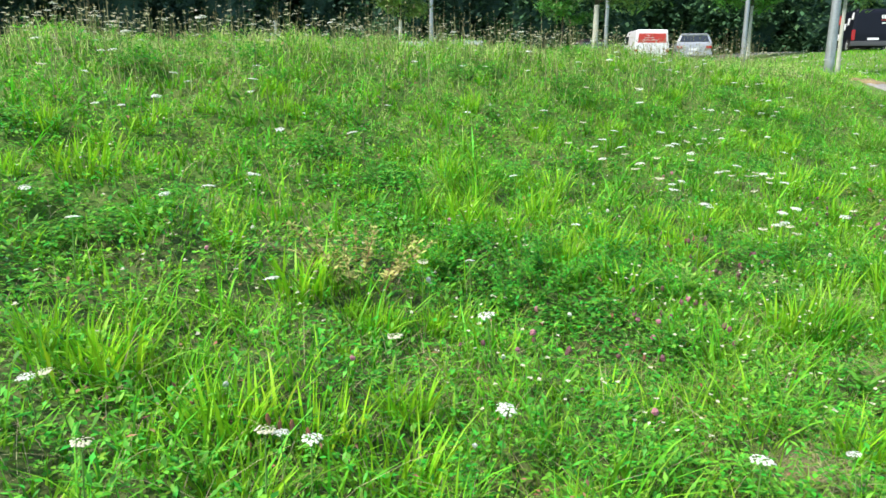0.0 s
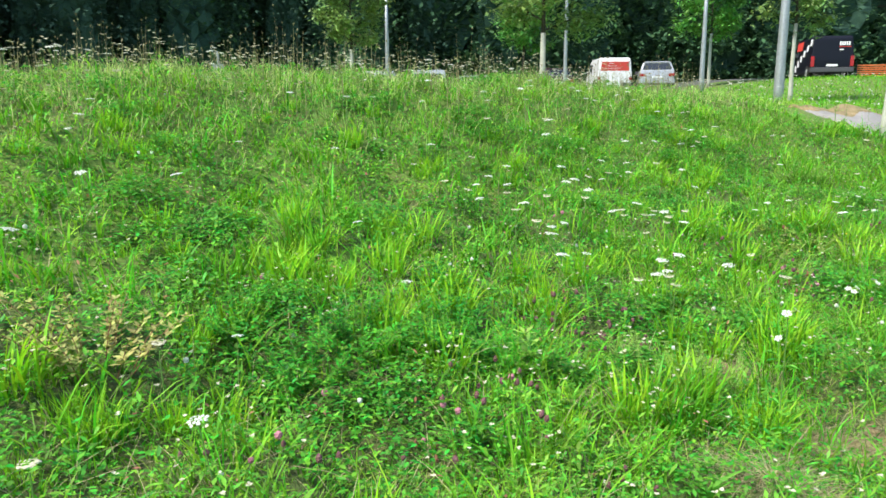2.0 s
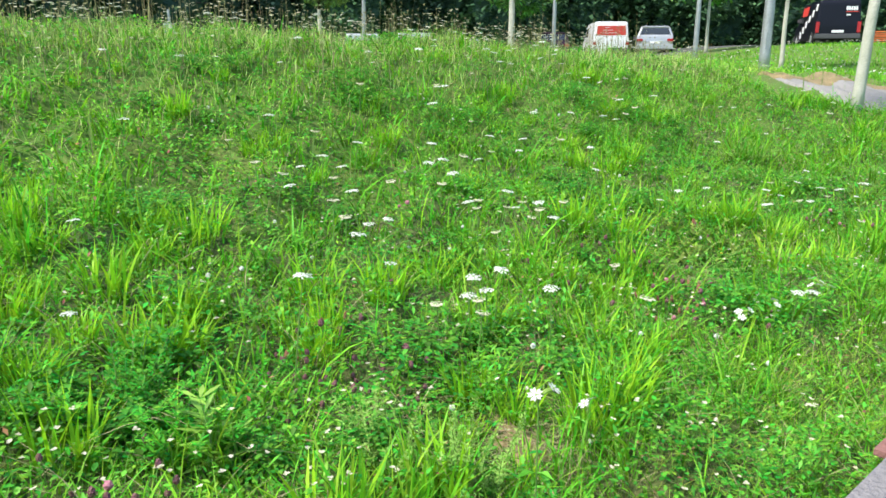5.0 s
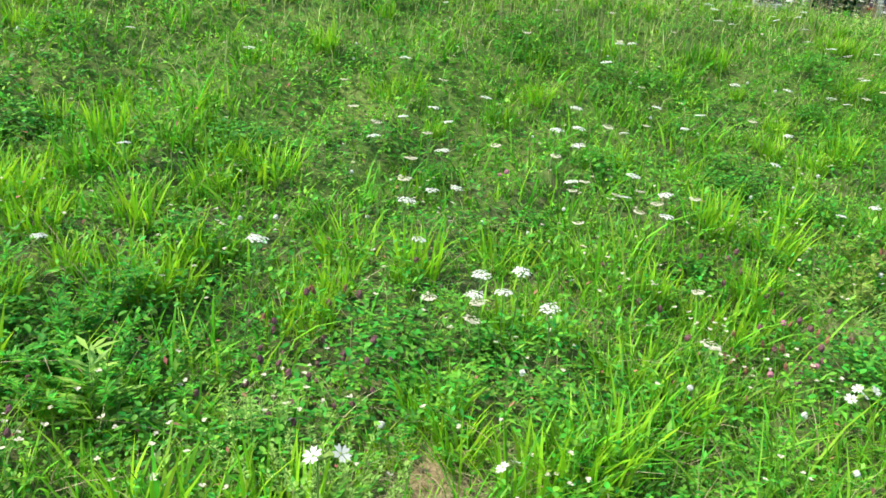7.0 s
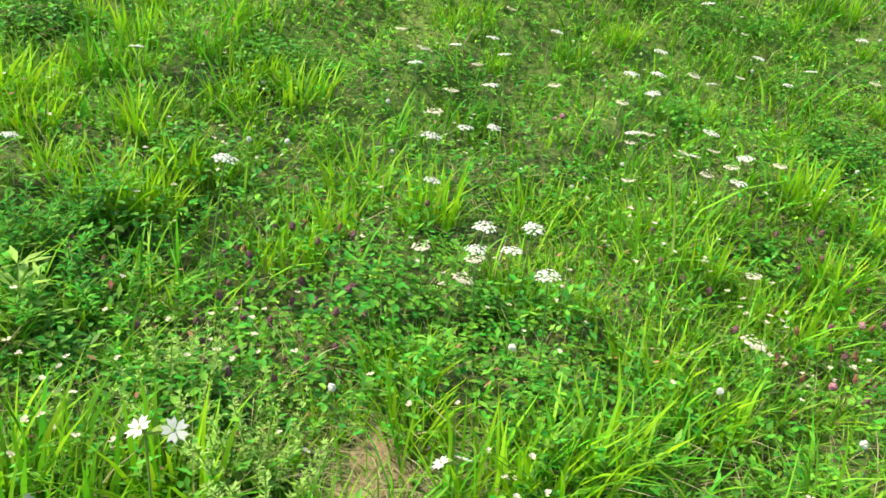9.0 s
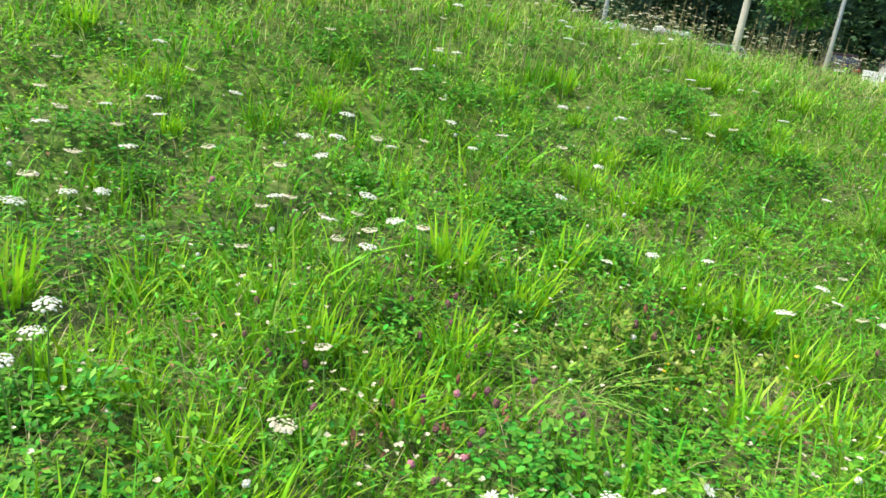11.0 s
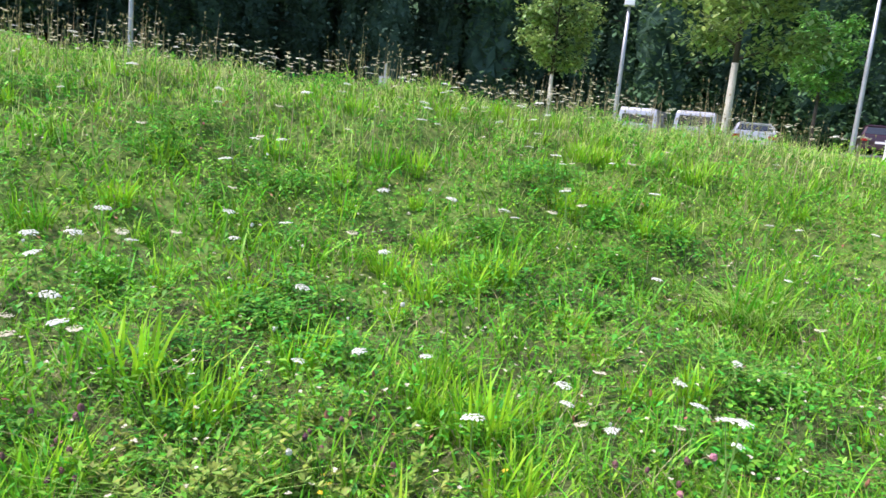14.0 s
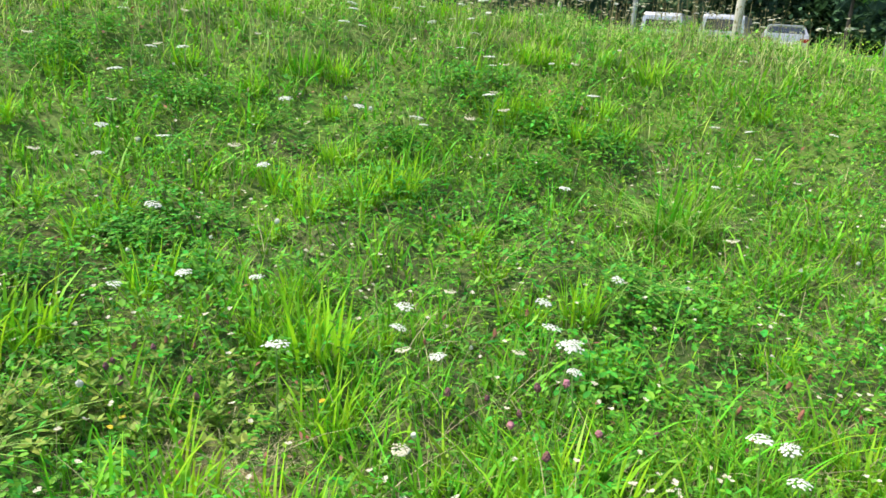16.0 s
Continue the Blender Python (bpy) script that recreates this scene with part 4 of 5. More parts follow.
# mounds of broad leaves in the hollows between the tussocks
def leaf_mound(k):
    r = np.random.RandomState(170 + k)
    n = 260 + 50 * k
    a = r.uniform(0, 6.283, n)
    wide = 0.21 + 0.05 * k
    q = np.abs(r.normal(0, 0.7, n)) * (0.85 + 0.35 * np.sin(a * 3 + k))
    x, y = np.cos(a) * q * wide, np.sin(a) * q * wide
    z = (0.045 + 0.065 * np.exp(-1.2 * q ** 2)) * r.uniform(0.3, 1.3, n)
    ob = top("leafy_mound", "low patch of broad emerald leaves between the tussocks", "herb", "leafy mounds on the bank")
    for name, cut, mat in (("leaf_mass", slice(0, n * 3 // 4), M["emerald"]), ("young_leaves", slice(n * 3 // 4, n), M["herb"])):
        arr = leaves(x[cut], y[cut], z[cut], r.uniform(0.009, 0.021, n)[cut], r.uniform(1.1, 2.0, n)[cut], a[cut] + r.normal(0, 0.8, n)[cut], r.uniform(-0.5, 0.45, n)[cut], r, True)
        tagged(new(name, big_mesh(name, *arr, mat)), kind="stuff").parent = ob
    return ob


mounds = ([leaf_mound(k) for k in range(4)], [False] * 4)
for x, y in spots("-0.09,4.1 0.4,3.16 -1.43,3.43 -0.91,5.25 0.94,3.85 -0.45,4.95 1.43,7.76 1.82,4.27 2.22,4.57 1.08,3.95 1.83,5.95 2.17,7.93 3.37,9.0 3.98,9.28 2.82,6.6 3.35,8.21 4.19,8.36 3.24,6.76"):
    for k in range(3):
        put(mounds, rnd.randrange(4), x + rnd.gauss(0, 0.22), y + rnd.gauss(0, 0.2), rnd.uniform(0.8, 1.25), 8)
made = 0
while made < 55:
    x, y = rnd.uniform(-4.0, 6.0), rnd.uniform(1.4, 9.5)
    if 1.5 < beside(x, y) < 6.0 and float(lumps(np.array(x), np.array(y), 1.3, 11)) < 0.1 and float(bare(np.array([x]), np.array([y]))[0]) < 0.2:
        put(mounds, rnd.randrange(4), x, y, rnd.uniform(0.7, 1.25), 8)
        made += 1

# bare ground: pale straw lying on earth
for k, (x, y, r) in enumerate(BARE):
    verts, faces = [(0, 0, float(height(x, y)) + 0.012)], []
    for j in range(22):
        a = j / 22 * 6.283
        q = r * (0.85 + 0.25 * math.sin(a * 3 + k) + 0.1 * math.sin(a * 7))
        px, py = math.cos(a) * q, math.sin(a) * q * 0.8
        verts.append((px, py, float(height(x + px, y + py)) - 0.004))
    faces = [(0, 1 + j, 1 + (j + 1) % 22) for j in range(22)]
    ob = tagged(new("bare_patch", mesh_from("bare_patch", verts, faces, M["bare"], True)), "bare brown earth with dry thatch", "bare ground", kind="structure")
    ob.location = (x, y, 0)
xs, ys = [], []
for x, y, r in BARE:
    xs.append(rng.normal(x, r * 0.6, 900)), ys.append(rng.normal(y, r * 0.5, 900))
x, y = np.concatenate(xs), np.concatenate(ys)
n = len(x)
stuff("straw_litter", blades(x, y, rng.uniform(0.03, 0.09, n), rng.uniform(0.002, 0.004, n), rng.uniform(0.8, 2.2, n), rng, 2, tilt=2.0), M["straw"], "dry straw lying on bare earth", "straw")

# pale seeding grass that lightens the crest
n = 34000
t = rng.uniform(-9.5, 11, n)
s = rng.normal(7.2, 0.85, n) + 0.04 * t
x, y = t * math.cos(UP) + s * math.sin(UP), -t * math.sin(UP) + s * math.cos(UP)
d = route_distance(x, y)
stuff("seeding_grass", blades(x, y, rng.uniform(0.08, 0.22, n), rng.uniform(0.003, 0.0055, n) * (0.7 + 0.2 * d), rng.uniform(0.05, 0.7, n), rng, 2), M["seed"], "pale seeding grass along the crest of the bank", "grass")

# tall dry stalks with small heads along the crest
n = 6500
t = rng.uniform(-9.5, 11, n)
s = rng.normal(7.4, 1.0, n) + 0.04 * t
x, y = t * math.cos(UP) + s * math.sin(UP), -t * math.sin(UP) + s * math.cos(UP)
tall = rng.gamma(8, 0.031, n) * np.clip(1.1 + 0.4 * lumps(x, y, 2.0, 41), 0.5, 1.6)
bend = rng.uniform(0.0, 0.12, n)
turn = rng.uniform(0, 6.283, n)
v1, t1 = blades(x, y, tall, np.full(n, 0.0075), bend, rng, 2, turn=turn, tilt=0.05)
tip = v1.reshape(n, 5, 3)[:, 4]
heads = [leaves(tip[:, 0], tip[:, 1], tip[:, 2] - 0.012, rng.uniform(0.008, 0.015, n), rng.uniform(1.2, 2.8, n), a + turn, np.full(n, 1.25), rng) for a in (0.0, 2.1, 4.2)]
stuff("dry_stalks", join([(v1, t1)] + heads), M["stalk"], "tall dry plantain and grass stalks along the crest", "dry stalks")

# small flat heads of yarrow and bedstraw, too many to count, that whiten the crest
n = 4200
t = rng.uniform(-9.5, 11, n)
s = rng.normal(7.2, 0.6, n) + 0.04 * t
x, y = t * math.cos(UP) + s * math.sin(UP), -t * math.sin(UP) + s * math.cos(UP)
ok = rng.uniform(0, 1, n) < np.clip(0.55 + 0.5 * lumps(x, y, 1.4, 61), 0.08, 1)
x, y = x[ok], y[ok]
n = len(x)
v1, t1 = blades(x, y, rng.uniform(0.18, 0.38, n), np.full(n, 0.004), rng.uniform(0.0, 0.15, n), rng, 2, tilt=0.08)
tip = v1.reshape(n, 5, 3)[:, 4]
heads = [leaves(tip[:, 0], tip[:, 1], tip[:, 2] - 0.004, rng.uniform(0.014, 0.030, n), np.full(n, 1.0), a + rng.uniform(0, 1, n), rng.uniform(0.1, 0.5, n), rng) for a in (0.0, 1.57, 3.14, 4.71)]
stuff("yarrow_heads", join(heads), M["cream"], "small flat cream flower heads along the crest", "yarrow")
stuff("yarrow_stems", (v1, t1), M["stem"], "thin green stems of the flowers along the crest", "yarrow")


# ---- trees ----
def limb_tree(name, label, group, tall, bole, radius, crown, low, mat, bark, seed, leaf_size, count, lean=0.0):
    """A planted tree: a tapered bole, limbs, and a crown of many small leaves in sprays."""
    r = np.random.RandomState(seed)
    ob = top(name, label, "tree", group)
    part("trunk", tube(bmesh.new(), [(0, 0, -0.1, radius * 1.25), (0.01, 0.0, 0.25, radius), (lean * bole * 0.5, 0.02, bole * 0.5, radius * 0.9), (lean * bole, 0, bole, radius * 0.78)], 10), bark, ob, smooth=True)
    part("leader", tube(bmesh.new(), [(lean * bole, 0, bole - 0.03, radius * 0.72), (lean * bole, 0.02, bole + 0.6, radius * 0.5), (lean * tall, 0, tall * 0.92, radius * 0.12)], 8), M["dark_bark"], ob, smooth=True)
    tips = []
    for k in range(13):
        z = low + (tall * 0.85 - low) * k / 12
        a = k * 2.4 + r.uniform(-0.4, 0.4)
        reach = crown * math.sqrt(max(0.08, 1 - ((z - low) / (tall - low) - 0.35) ** 2 / 0.45)) * r.uniform(0.75, 1.05)
        p0, p1 = Vector((lean * z, 0, z - 0.15)), Vector((lean * z + math.cos(a) * reach, math.sin(a) * reach, z + reach * r.uniform(0.15, 0.5)))
        mid = p0.lerp(p1, 0.5) + Vector((0, 0, 0.08))
        part("limb", tube(bmesh.new(), [(*p0, radius * 0.35), (*mid, radius * 0.22), (*p1, radius * 0.06)], 5), M["dark_bark"], ob)
        for f in (0.45, 0.7, 0.9, 1.05):
            tips.append(p0.lerp(p1, f))
    c = np.array([tuple(p) for p in tips])
    pick = r.randint(0, len(c), count)
    o = c[pick] + r.normal(0, crown * 0.16, (count, 3)) * (1, 1, 0.75)
    arr = leaves(o[:, 0], o[:, 1], o[:, 2], leaf_size * r.uniform(0.6, 1.25, count), np.full(count, 1.8), r.uniform(0, 6.283, count), r.uniform(-1.0, 0.5, count), r)
    lo = new("crown", big_mesh("crown", *arr, mat))
    lo.parent = ob
    return ob


def stand(ob, x, y, turn=0.0):
    ob.matrix_basis = pose(x, y, float(height(x, y)), 0, 0, turn)
    return ob


G1 = "young trees at the car park"
stand(limb_tree("young_tree", "young planted tree with a whitish trunk and yellowing leaves", G1, 5.8, 1.95, 0.08, 1.5, 2.15, M["leaf"], M["bark"], 1, 0.085, 8500), 3.68, 19.29)
stand(limb_tree("young_tree", "small young tree with a pale trunk and dense green leaves", G1, 4.9, 1.9, 0.07, 1.0, 2.1, M["leaf"], M["bark"], 2, 0.085, 5200), -1.50, 24.89)
stand(limb_tree("young_tree", "young bright green tree with a thin dark trunk", G1, 5.8, 2.2, 0.08, 1.25, 2.3, M["leaf_green"], M["dark_bark"], 3, 0.12, 4200), 5.5, 37.2)
stand(limb_tree("young_tree", "young bright green tree behind a lamp post", G1, 6.4, 2.4, 0.08, 1.5, 2.3, M["leaf_green"], M["bark"], 4, 0.13, 5500), 14.0, 36.0)
stand(limb_tree("young_tree", "slender young tree with a thin pale trunk on the verge", G1, 5.0, 2.1, 0.06, 0.95, 2.0, M["leaf"], M["bark"], 5, 0.09, 2600), 10.9, 21.5)
stand(limb_tree("young_tree", "young tree with a smooth white-washed trunk by the footpath", G1, 5.2, 2.0, 0.062, 1.1, 1.95, M["leaf"], M["bark"], 6, 0.07, 3000, lean=0.05), 6.66, 10.11)


def forest_tree(seed, tall, wide, low, mat, size, count):
    """A tall tree of the wood's edge with foliage in drooping layers."""
    r = np.random.RandomState(seed)
    ob = top("forest_tree", "tall dark conifer at the edge of the wood" if mat == M["needle"] else "tall dark green broadleaf tree at the edge of the wood", "tree", "trees of the wood")
    part("trunk", tube(bmesh.new(), [(0, 0, -0.3, 0.28), (0.05, 0, tall * 0.4, 0.2), (0, 0.05, tall * 0.95, 0.05)], 8), M["dark_bark"], ob, smooth=True)
    k = 260
    hz = low + (tall - low) * r.uniform(0, 1, k) ** 1.7
    f = (hz - low) / (tall - low)
    reach = wide * (np.sqrt(np.clip(1 - f, 0.02, 1)) if mat == M["needle"] else np.sqrt(np.clip(1 - (2 * f - 0.75) ** 2 / 1.9, 0.05, 1)))
    a, q = r.uniform(0, 6.283, k), r.uniform(0.35, 1.0, k)
    cx, cy = np.cos(a) * reach * q, np.sin(a) * reach * q
    pick = r.randint(0, k, count)
    o = np.stack([cx, cy, hz], -1)[pick] + r.normal(0, 1, (count, 3)) * (0.7, 0.7, 0.42)
    arr = leaves(o[:, 0], o[:, 1], o[:, 2], size * r.uniform(0.5, 1.3, count), np.full(count, 1.7), r.uniform(0, 6.283, count), r.uniform(-0.9, 0.4, count), r)
    lo = new("crown", big_mesh("crown", *arr, mat))
    lo.parent = ob
    # added opaque core; its dark needle colour stands in for shade inside the crown
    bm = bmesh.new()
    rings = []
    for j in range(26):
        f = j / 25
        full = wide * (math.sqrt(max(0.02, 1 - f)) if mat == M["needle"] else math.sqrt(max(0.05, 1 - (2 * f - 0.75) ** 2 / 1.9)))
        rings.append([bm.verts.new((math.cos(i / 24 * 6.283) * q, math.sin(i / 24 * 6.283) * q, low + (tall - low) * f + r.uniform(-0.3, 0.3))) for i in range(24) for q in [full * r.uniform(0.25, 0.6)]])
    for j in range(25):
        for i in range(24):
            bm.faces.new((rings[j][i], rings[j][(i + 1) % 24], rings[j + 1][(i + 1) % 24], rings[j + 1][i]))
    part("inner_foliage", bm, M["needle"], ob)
    for j in range(5):
        z, b = low + (tall - low) * (0.1 + 0.14 * j), j * 2.3 + seed
        part("limb", tube(bmesh.new(), [(0, 0, z, 0.09), (math.cos(b) * wide * 0.5, math.sin(b) * wide * 0.5, z + 0.5, 0.05), (math.cos(b) * wide * 0.85, math.sin(b) * wide * 0.85, z + 0.4, 0.015)], 5), M["dark_bark"], ob)
    return ob


wood = [forest_tree(11, 17, 3.6, 0.4, M["forest"], 0.24, 7500), forest_tree(12, 19, 3.2, 0.6, M["needle"], 0.22, 7500), forest_tree(13, 15, 3.9, 0.2, M["forest"], 0.25, 7500),
        forest_tree(14, 18, 4.2, 0.6, M["forest"], 0.36, 2600), forest_tree(15, 21, 3.8, 0.8, M["needle"], 0.34, 2600)]
wflags = (wood, [False] * 5)
for ring, (radius, gap, dark) in enumerate(((53, 3.2, 0.2), (59, 4.2, 0.6))):
    b = -86.0
    while b < 58:
        a = radians(b + rnd.uniform(-0.8, 0.8))
        rr = radius + rnd.uniform(-1.6, 1.6)
        x, y = 3 + rr * math.sin(a), 5 + rr * math.cos(a)
        conifer = rnd.random() < (dark + (0.45 if b < -2 else -0.2))
        kind = (1 if conifer else rnd.choice((0, 2))) if ring == 0 else (4 if conifer else 3)
        put(wflags, kind, x, y, rnd.uniform(0.9, 1.2), 2)
        b += math.degrees(gap / radius)

# the wooded slope behind the front trees
verts, faces = [], []
for i in range(75):
    a = radians(-100 + i * 2.3)
    for j in range(9):
        rr = 67 + j * 2.2 + 1.2 * math.sin(i * 1.9 + j * 2.3)
        x, y = 3 + rr * math.sin(a), 5 + rr * math.cos(a)
        verts.append((x, y, float(land(x, y)) - 0.5 + 2.4 * j + 0.8 * math.sin(i * 2.7 + j)))
for i in range(74):
    for j in range(8):
        faces.append((i * 9 + j, (i + 1) * 9 + j, (i + 1) * 9 + j + 1, i * 9 + j + 1))
tagged(new("backdrop", mesh_from("backdrop", verts, faces, M["forest"])), "dark wooded hillside rising behind the trees", "hillside", kind="structure")


# ---- lamp posts and sign ----
def lamp_post(x, y, tall, r0, label, turn=0, head=True):
    ob = top("lamp_post", label, "lamp post", "lamp posts of the car park")
    part("pole", tube(bmesh.new(), [(0, 0, -0.2, r0), (0, 0, 0.5, r0), (0, 0, tall * 0.6, r0 * 0.8), (0, 0, tall, r0 * 0.6)], 12), M["steel"], ob, smooth=True)
    part("inspection_cover", box(bmesh.new(), -r0 * 0.45, r0 * 0.45, -r0 * 1.04, -r0 * 0.8, 0.6, 0.95, 0.004), M["steel"], ob)
    if head:
        housing = part("lamp_head", box(bmesh.new(), -0.16, 0.16, -0.16, 0.16, tall - 0.02, tall + 0.32, 0.03), M["lamp_white"], ob, "white lamp housing")
        part("cap", box(bmesh.new(), -0.19, 0.19, -0.19, 0.19, tall + 0.32, tall + 0.37, 0.015), M["plastic"], housing)
    return stand(ob, x, y, turn)


lamp_post(-0.61, 29.6, 4.55, 0.085, "tall grey steel lamp post with a white lantern", 10)
lamp_post(6.70, 32.79, 5.6, 0.085, "tall grey steel lamp post with a white lantern", 20)
lamp_post(11.68, 30.5, 4.9, 0.10, "tall grey steel lamp post beside a young tree")
lamp_post(9.17, 18.5, 5.2, 0.115, "thick grey lamp post standing on the verge")
lamp_post(-13.5, 21.2, 4.2, 0.085, "grey steel lamp post above the crest of the bank")
post = top("sign_post", "small grey notice plate on a post behind the crest", "sign")
part("pole", tube(bmesh.new(), [(0, 0, -0.2, 0.035), (0, 0, 1.75, 0.035)], 8), M["steel"], post)
part("plate", box(bmesh.new(), -0.15, 0.15, -0.055, -0.036, 1.15, 1.42, 0.006), M["steel"], post)
stand(post, -4.67, 21.12)


# ---- vehicles ----
def vehicle(name, label, paint, wide, roof, body_outline, glass, bars=(), plate=True, high_lamps=False):
    """Rear toward -y at the origin. body_outline: (y, z) from the rear sill round; glass: parts as (name, x0, x1, y0, y1, z0, z1)."""
    ob = top(name, label, "van" if roof > 1.8 else "car", "vehicles in the car park")
    long = max(p[0] for p in body_outline)
    car = roof < 1.6

    def lean_in(bm):
        for v in bm.verts:
            f = max(0.0, (v.co.z - 0.95) / (roof - 0.95))
            v.co.x *= 1 - (0.24 if car else 0.12) * f ** 1.3
            if v.co.z < 0.95:
                v.co.x *= 1 - 0.05 * (0.95 - v.co.z)
        return bm

    def slope(f, off):
        """A point on the sloping tailgate, f of the way up, so far out from it."""
        dy, dz = 0.38, roof - 1.04
        q = math.hypot(dy, dz)
        return 0.04 + dy * f - off * dz / q, 0.98 + dz * f + off * dy / q

    part("body", lean_in(prism(bmesh.new(), body_outline, -wide / 2, wide / 2, 0.11)), M[paint], ob, smooth=False)
    for nm, *b in glass:
        if car and nm == "rear_window":
            pane = prism(bmesh.new(), [slope(0.14, 0.014), slope(0.86, 0.014), slope(0.86, -0.03), slope(0.14, -0.03)], b[0], b[1], 0.008)
            part("spoiler", lean_in(prism(bmesh.new(), [slope(0.88, 0.0), slope(0.95, 0.06), slope(1.05, 0.05), slope(1.08, -0.02)], b[0] - 0.04, b[1] + 0.04, 0.01)), M[paint], ob)
        else:
            pane = box(bmesh.new(), *b, 0.01)
        part(nm, lean_in(pane), M["glass"], ob)
    part("bumper", box(bmesh.new(), -wide / 2 - 0.01, wide / 2 + 0.01, -0.09, 0.12, 0.32, 0.55, 0.04), M["plastic"] if not car else M[paint], ob)
    part("bumper", box(bmesh.new(), -wide / 2 - 0.01, wide / 2 + 0.01, long - 0.12, long + 0.07, 0.32, 0.58, 0.04), M["plastic"], ob)
    for sx in (-1, 1):
        x = sx * (wide / 2 - (0.16 if car else 0.09))
        z0, z1 = (0.60, 1.10) if high_lamps else (0.70, 0.84)
        w = 0.15 if car else 0.08
        part("tail_lamp", box(bmesh.new(), x - w, x + w, -0.035, 0.05, z0, z1, 0.015), M["red_lamp"], ob, "red tail lamp")
        for y in (0.75, long - 0.85):
            w = part("tyre", tube(bmesh.new(), [(sx * (wide / 2 - 0.19), y, 0.33, 0.29), (sx * (wide / 2 - 0.17), y, 0.33, 0.33), (sx * (wide / 2 - 0.02), y, 0.33, 0.33), (sx * (wide / 2 + 0.005), y, 0.33, 0.29)], 18), M["rubber"], ob, "black tyre")
            part("rim", tube(bmesh.new(), [(sx * (wide / 2 - 0.01), y, 0.33, 0.2), (sx * (wide / 2 + 0.012), y, 0.33, 0.19)], 12), M["steel"], w)
        part("mirror", box(bmesh.new(), sx * (wide / 2 + 0.06) - 0.1, sx * (wide / 2 + 0.06) + 0.1, long * 0.70, long * 0.70 + 0.08, roof * 0.58, roof * 0.58 + 0.18, 0.02), M["plastic"], ob)
    if plate:
        part("number_plate", box(bmesh.new(), -0.26, 0.26, -0.05, -0.02, 0.60, 0.71, 0.004), M["white_print"], ob)
    for nm, mat, *b in bars:
        part(nm, lean_in(box(bmesh.new(), *b, 0.004)), M[mat], ob)
    return ob


def van_outline(roof, long):
    return [(0.02, 0.30), (0.0, 0.9), (0.06, roof - 0.12), (0.16, roof), (long - 1.5, roof), (long - 1.15, roof - 0.12), (long - 0.75, 1.12), (long - 0.08, 0.92), (long, 0.62), (long - 0.02, 0.30)]


def car_outline(roof, long):
    return [(0.02, 0.30), (0.0, 0.72), (0.04, 0.98), (0.42, roof - 0.06), (0.62, roof), (long * 0.52, roof), (long * 0.56, roof - 0.05), (long * 0.74, 1.0), (long - 0.12, 0.82), (long, 0.6), (long - 0.02, 0.30)]


def van_glass(w, roof, long, rear=True):
    g = [("side_window", s * w / 2 - 0.006, s * w / 2 + 0.006, long - 2.15, long - 1.25, 1.15, roof - 0.28) for s in (-1, 1)]
    g.append(("windscreen", -w / 2 + 0.15, w / 2 - 0.15, long - 1.02, long - 0.95, 1.2, roof - 0.3))
    return g + ([("rear_window", -w / 2 + 0.2, w / 2 - 0.2, 0.015, 0.05, roof - 0.85, roof - 0.3)] if rear else [])


def car_glass(w, roof, long):
    g = [("side_window", s * w / 2 - 0.006, s * w / 2 + 0.006, long * 0.16, long * 0.52, 1.0, roof - 0.14) for s in (-1, 1)]
    return g + [("rear_window", -w / 2 + 0.13, w / 2 - 0.13, 0.11, 0.30, 1.0, roof - 0.12), ("windscreen", -w / 2 + 0.2, w / 2 - 0.2, long * 0.62, long * 0.66, 1.0, roof - 0.2)]


bars = [("sign_panel", "red_print", -0.78, 0.78, 0.015, 0.027, 1.18, 1.66)]
for k in range(3):
    bars.append(("print_bar", "white_print", -0.55 + 0.1 * k, 0.3 - 0.2 * k, 0.004, 0.018, 1.30 + 0.13 * k, 1.32 + 0.13 * k))
stand(vehicle("delivery_van", "white delivery van with a red printed panel on its rear doors", "white_paint", 1.86, 1.88, van_outline(1.88, 4.5), van_glass(1.86, 1.88, 4.5, False), bars), 11.1, 42.0, -4)
bars = [("roof_rail", "steel", s * 0.62 - 0.02, s * 0.62 + 0.02, 0.7, 2.3, 1.50, 1.54) for s in (-1, 1)]
stand(vehicle("parked_car", "silver estate car parked next to a white van", "silver_paint", 1.85, 1.50, car_outline(1.50, 4.5), car_glass(1.85, 1.50, 4.5), bars), 13.4, 42.0, -14)
bars = [("print_bar", "white_print", 0.30 + 0.11 * k, 0.38 + 0.11 * k, 0.0, 0.012, 1.62, 1.80) for k in range(5)] + [("print_line", "red_print", 0.28, 0.86, 0.0, 0.012, 1.54, 1.57), ("print_bar", "white_print", 0.32, 0.5, 0.0, 0.012, 1.38, 1.44)]
bars += [("side_print", "white_print", -1.01, -0.995, 0.25 + 0.62 * k, 0.62 + 0.62 * k, 1.62 - 0.24 * k, 1.95 - 0.24 * k) for k in range(6)] + [("side_print", "red_print", -1.012, -0.998, 2.3, 3.6, 1.5, 1.95)]
stand(vehicle("work_van", "dark blue work van with white and red lettering", "navy_paint", 2.0, 2.1, van_outline(2.1, 5.2), van_glass(2.0, 2.1, 5.2, False), bars, high_lamps=True), 21.2, 38.7, -15)
stand(vehicle("parked_car", "pale grey van-like car seen over the crest", "silver_paint", 1.8, 1.75, van_outline(1.75, 4.2), van_glass(1.8, 1.75, 4.2)), -1.5, 38.3, 0)
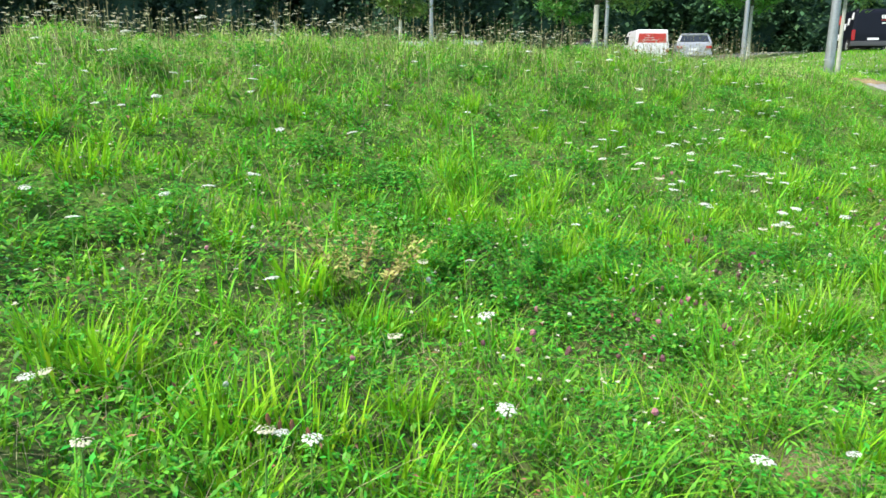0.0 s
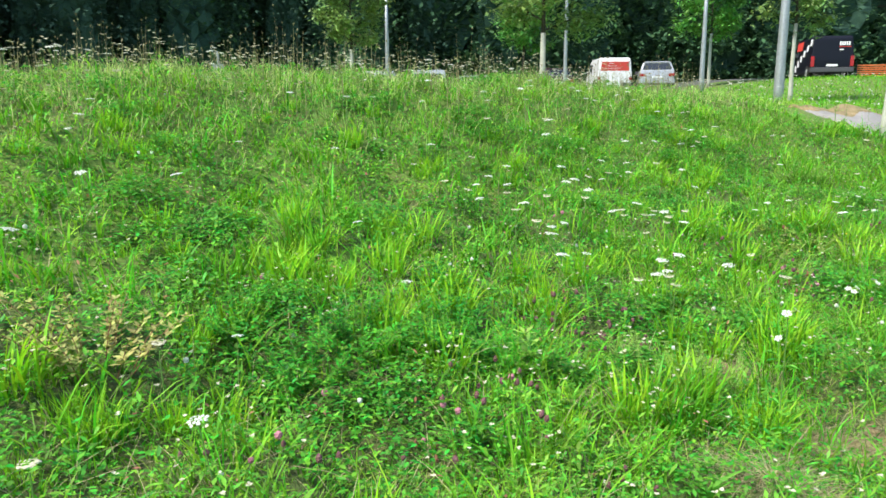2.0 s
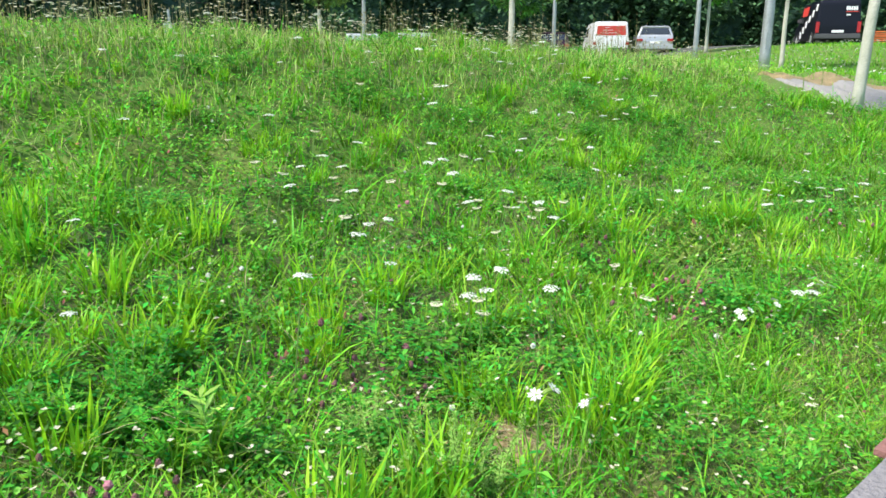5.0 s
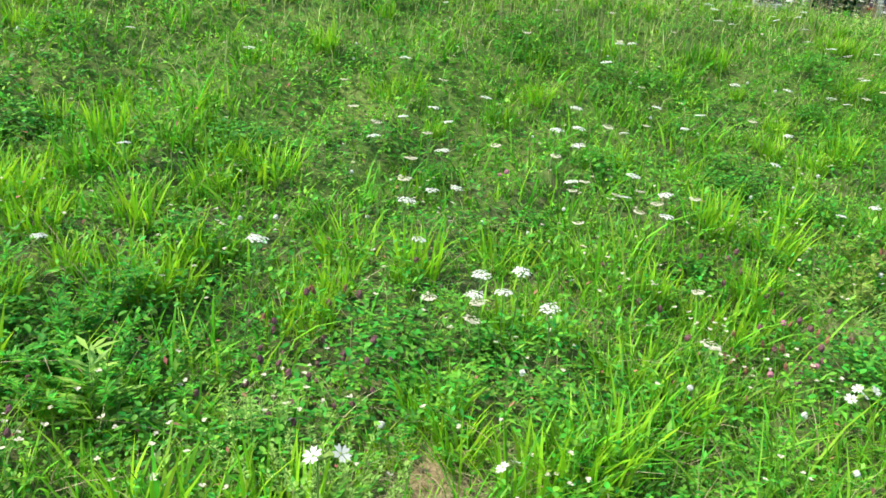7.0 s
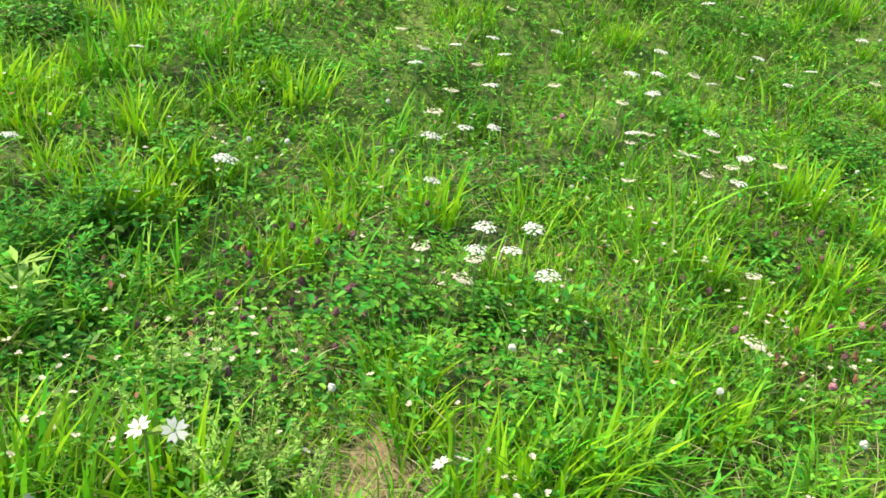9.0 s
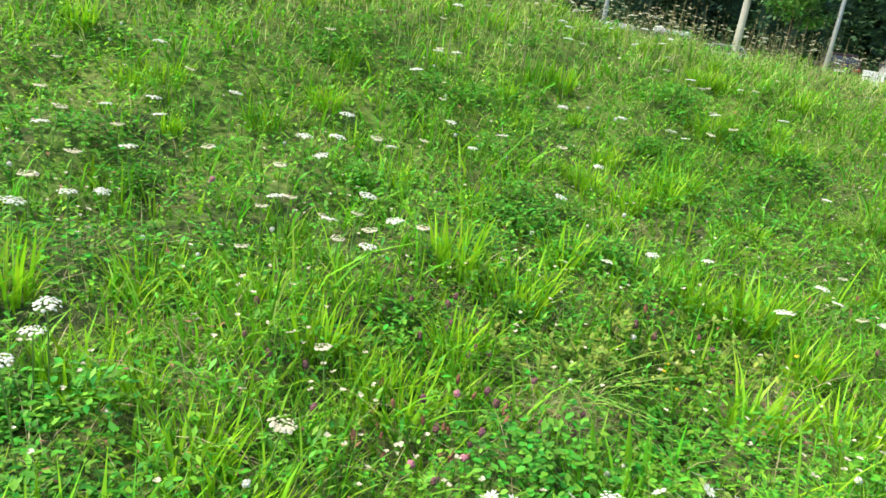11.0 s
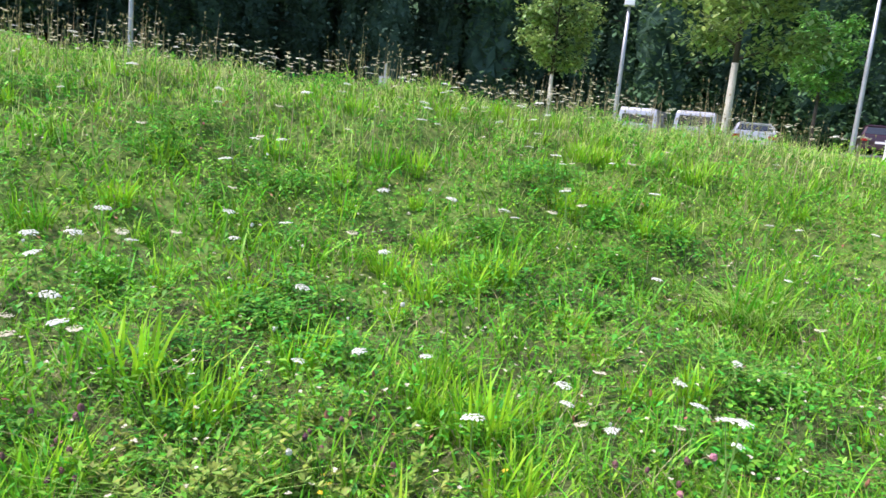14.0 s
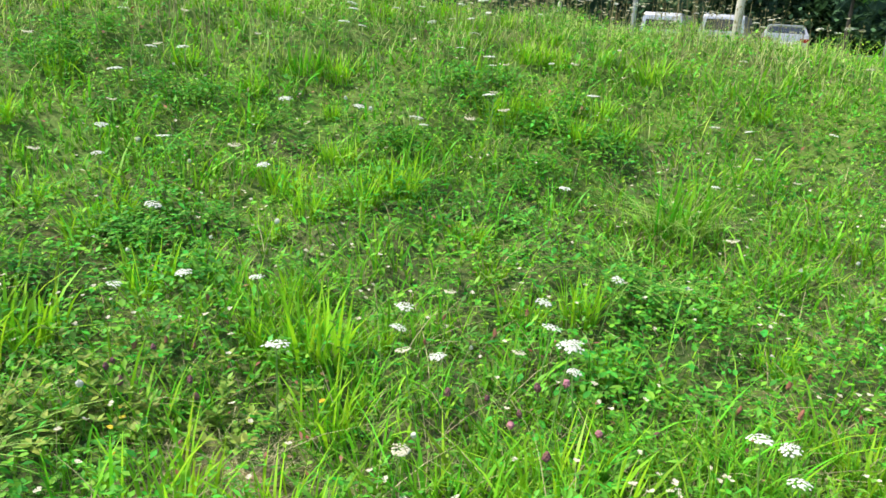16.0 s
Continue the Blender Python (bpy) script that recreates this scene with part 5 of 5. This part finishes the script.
stand(vehicle("parked_car", "pale grey car with a dark rear window seen over the crest", "silver_paint", 1.82, 1.72, van_outline(1.72, 4.3), [(n, *b[:4], 1.0, 1.52) if n == "rear_window" else (n, *b) for n, *b in van_glass(1.82, 1.72, 4.3)]), 0.97, 38.2, 0)
stand(vehicle("parked_car", "grey car with only its roof above the crest", "silver_paint", 1.72, 1.36, car_outline(1.36, 4.4), car_glass(1.72, 1.36, 4.4)), 3.4, 38.3, 6)
stand(vehicle("parked_car", "dark plum-coloured car with red tail lamps", "plum_paint", 1.8, 1.5, car_outline(1.5, 4.4), car_glass(1.8, 1.5, 4.4)), 8.75, 46.0, 0)

cabinet = top("service_cabinet", "low white service cabinet with dark scrawls behind the bank", "service cabinet")
part("plinth", box(bmesh.new(), -0.26, 0.26, -0.14, 0.14, -0.1, 0.06, 0.008), M["plastic"], cabinet)
part("body", box(bmesh.new(), -0.28, 0.28, -0.16, 0.16, 0.055, 0.60, 0.012), M["lamp_white"], cabinet)
part("roof_cap", box(bmesh.new(), -0.30, 0.30, -0.18, 0.18, 0.595, 0.64, 0.012), M["lamp_white"], cabinet)
for x0 in (-0.262, 0.008):
    leafdoor = part("door", box(bmesh.new(), x0, x0 + 0.254, -0.172, -0.158, 0.09, 0.575, 0.004), M["lamp_white"], cabinet)
    part("handle", box(bmesh.new(), x0 + 0.20, x0 + 0.22, -0.186, -0.17, 0.28, 0.38, 0.003), M["plastic"], leafdoor)
for k, (x0, z0, w, h) in enumerate(((-0.20, 0.47, 0.16, 0.018), (-0.22, 0.40, 0.018, 0.09), (-0.16, 0.38, 0.10, 0.016), (-0.10, 0.31, 0.016, 0.12), (-0.21, 0.27, 0.12, 0.016), (0.06, 0.46, 0.09, 0.014))):
    part("scrawl", box(bmesh.new(), x0, x0 + w, -0.1755, -0.171, z0, z0 + h), M["plastic"], cabinet)
stand(cabinet, 7.42, 27.6, -8)

fence = top("barrier_fence", "orange plastic mesh barrier fence behind the verge", "fence")
for k in range(9):
    x = k * 1.6
    part("post", tube(bmesh.new(), [(x, 0, -0.1, 0.02), (x, 0, 0.75, 0.02)], 6), M["plastic"], fence)
for j in range(6):
    bm = bmesh.new()
    for k in range(8):
        box(bm, k * 1.6, k * 1.6 + 1.6, -0.006, 0.006, 0.12 + j * 0.1, 0.17 + j * 0.1 + 0.01 * ((k + j) % 2))
    part("mesh_strand", bm, M["orange"], fence)
stand(fence, 22.6, 38.9, -18)

# ---- bench by the path ----
bench = top("bench", "low bench of weathered grey slats on red concrete blocks", "bench")
for k in range(3):
    slat = box(bmesh.new(), 0.03, 0.95, -0.085 * k - 0.07, -0.085 * k, 0.285, 0.32, 0.006)
    part("slat", slat, M["old_wood"], bench)
for x0 in (-0.075, 0.72):
    for k, (a, b) in enumerate(((0.0, 0.12), (0.13, 0.25))):
        part("block", box(bmesh.new(), x0 + 0.003 * k, x0 + 0.26, -0.30, 0.01, a - (0.05 if k == 0 else 0), b, 0.008), M["brick"], bench)
        part("block", box(bmesh.new(), x0 + 0.01, x0 + 0.25, -0.255, 0.0, b + 0.001, b + 0.009), M["plastic"], bench)
part("top_slab", box(bmesh.new(), -0.09, 0.13, -0.31, 0.02, 0.262, 0.284, 0.006), M["brick"], bench)
part("top_slab", box(bmesh.new(), 0.71, 1.0, -0.31, 0.06, 0.262, 0.284, 0.006), M["brick"], bench)
bench.matrix_basis = pose(2.76, 3.13, float(land(2.76, 3.13)), 0, 0, 42)
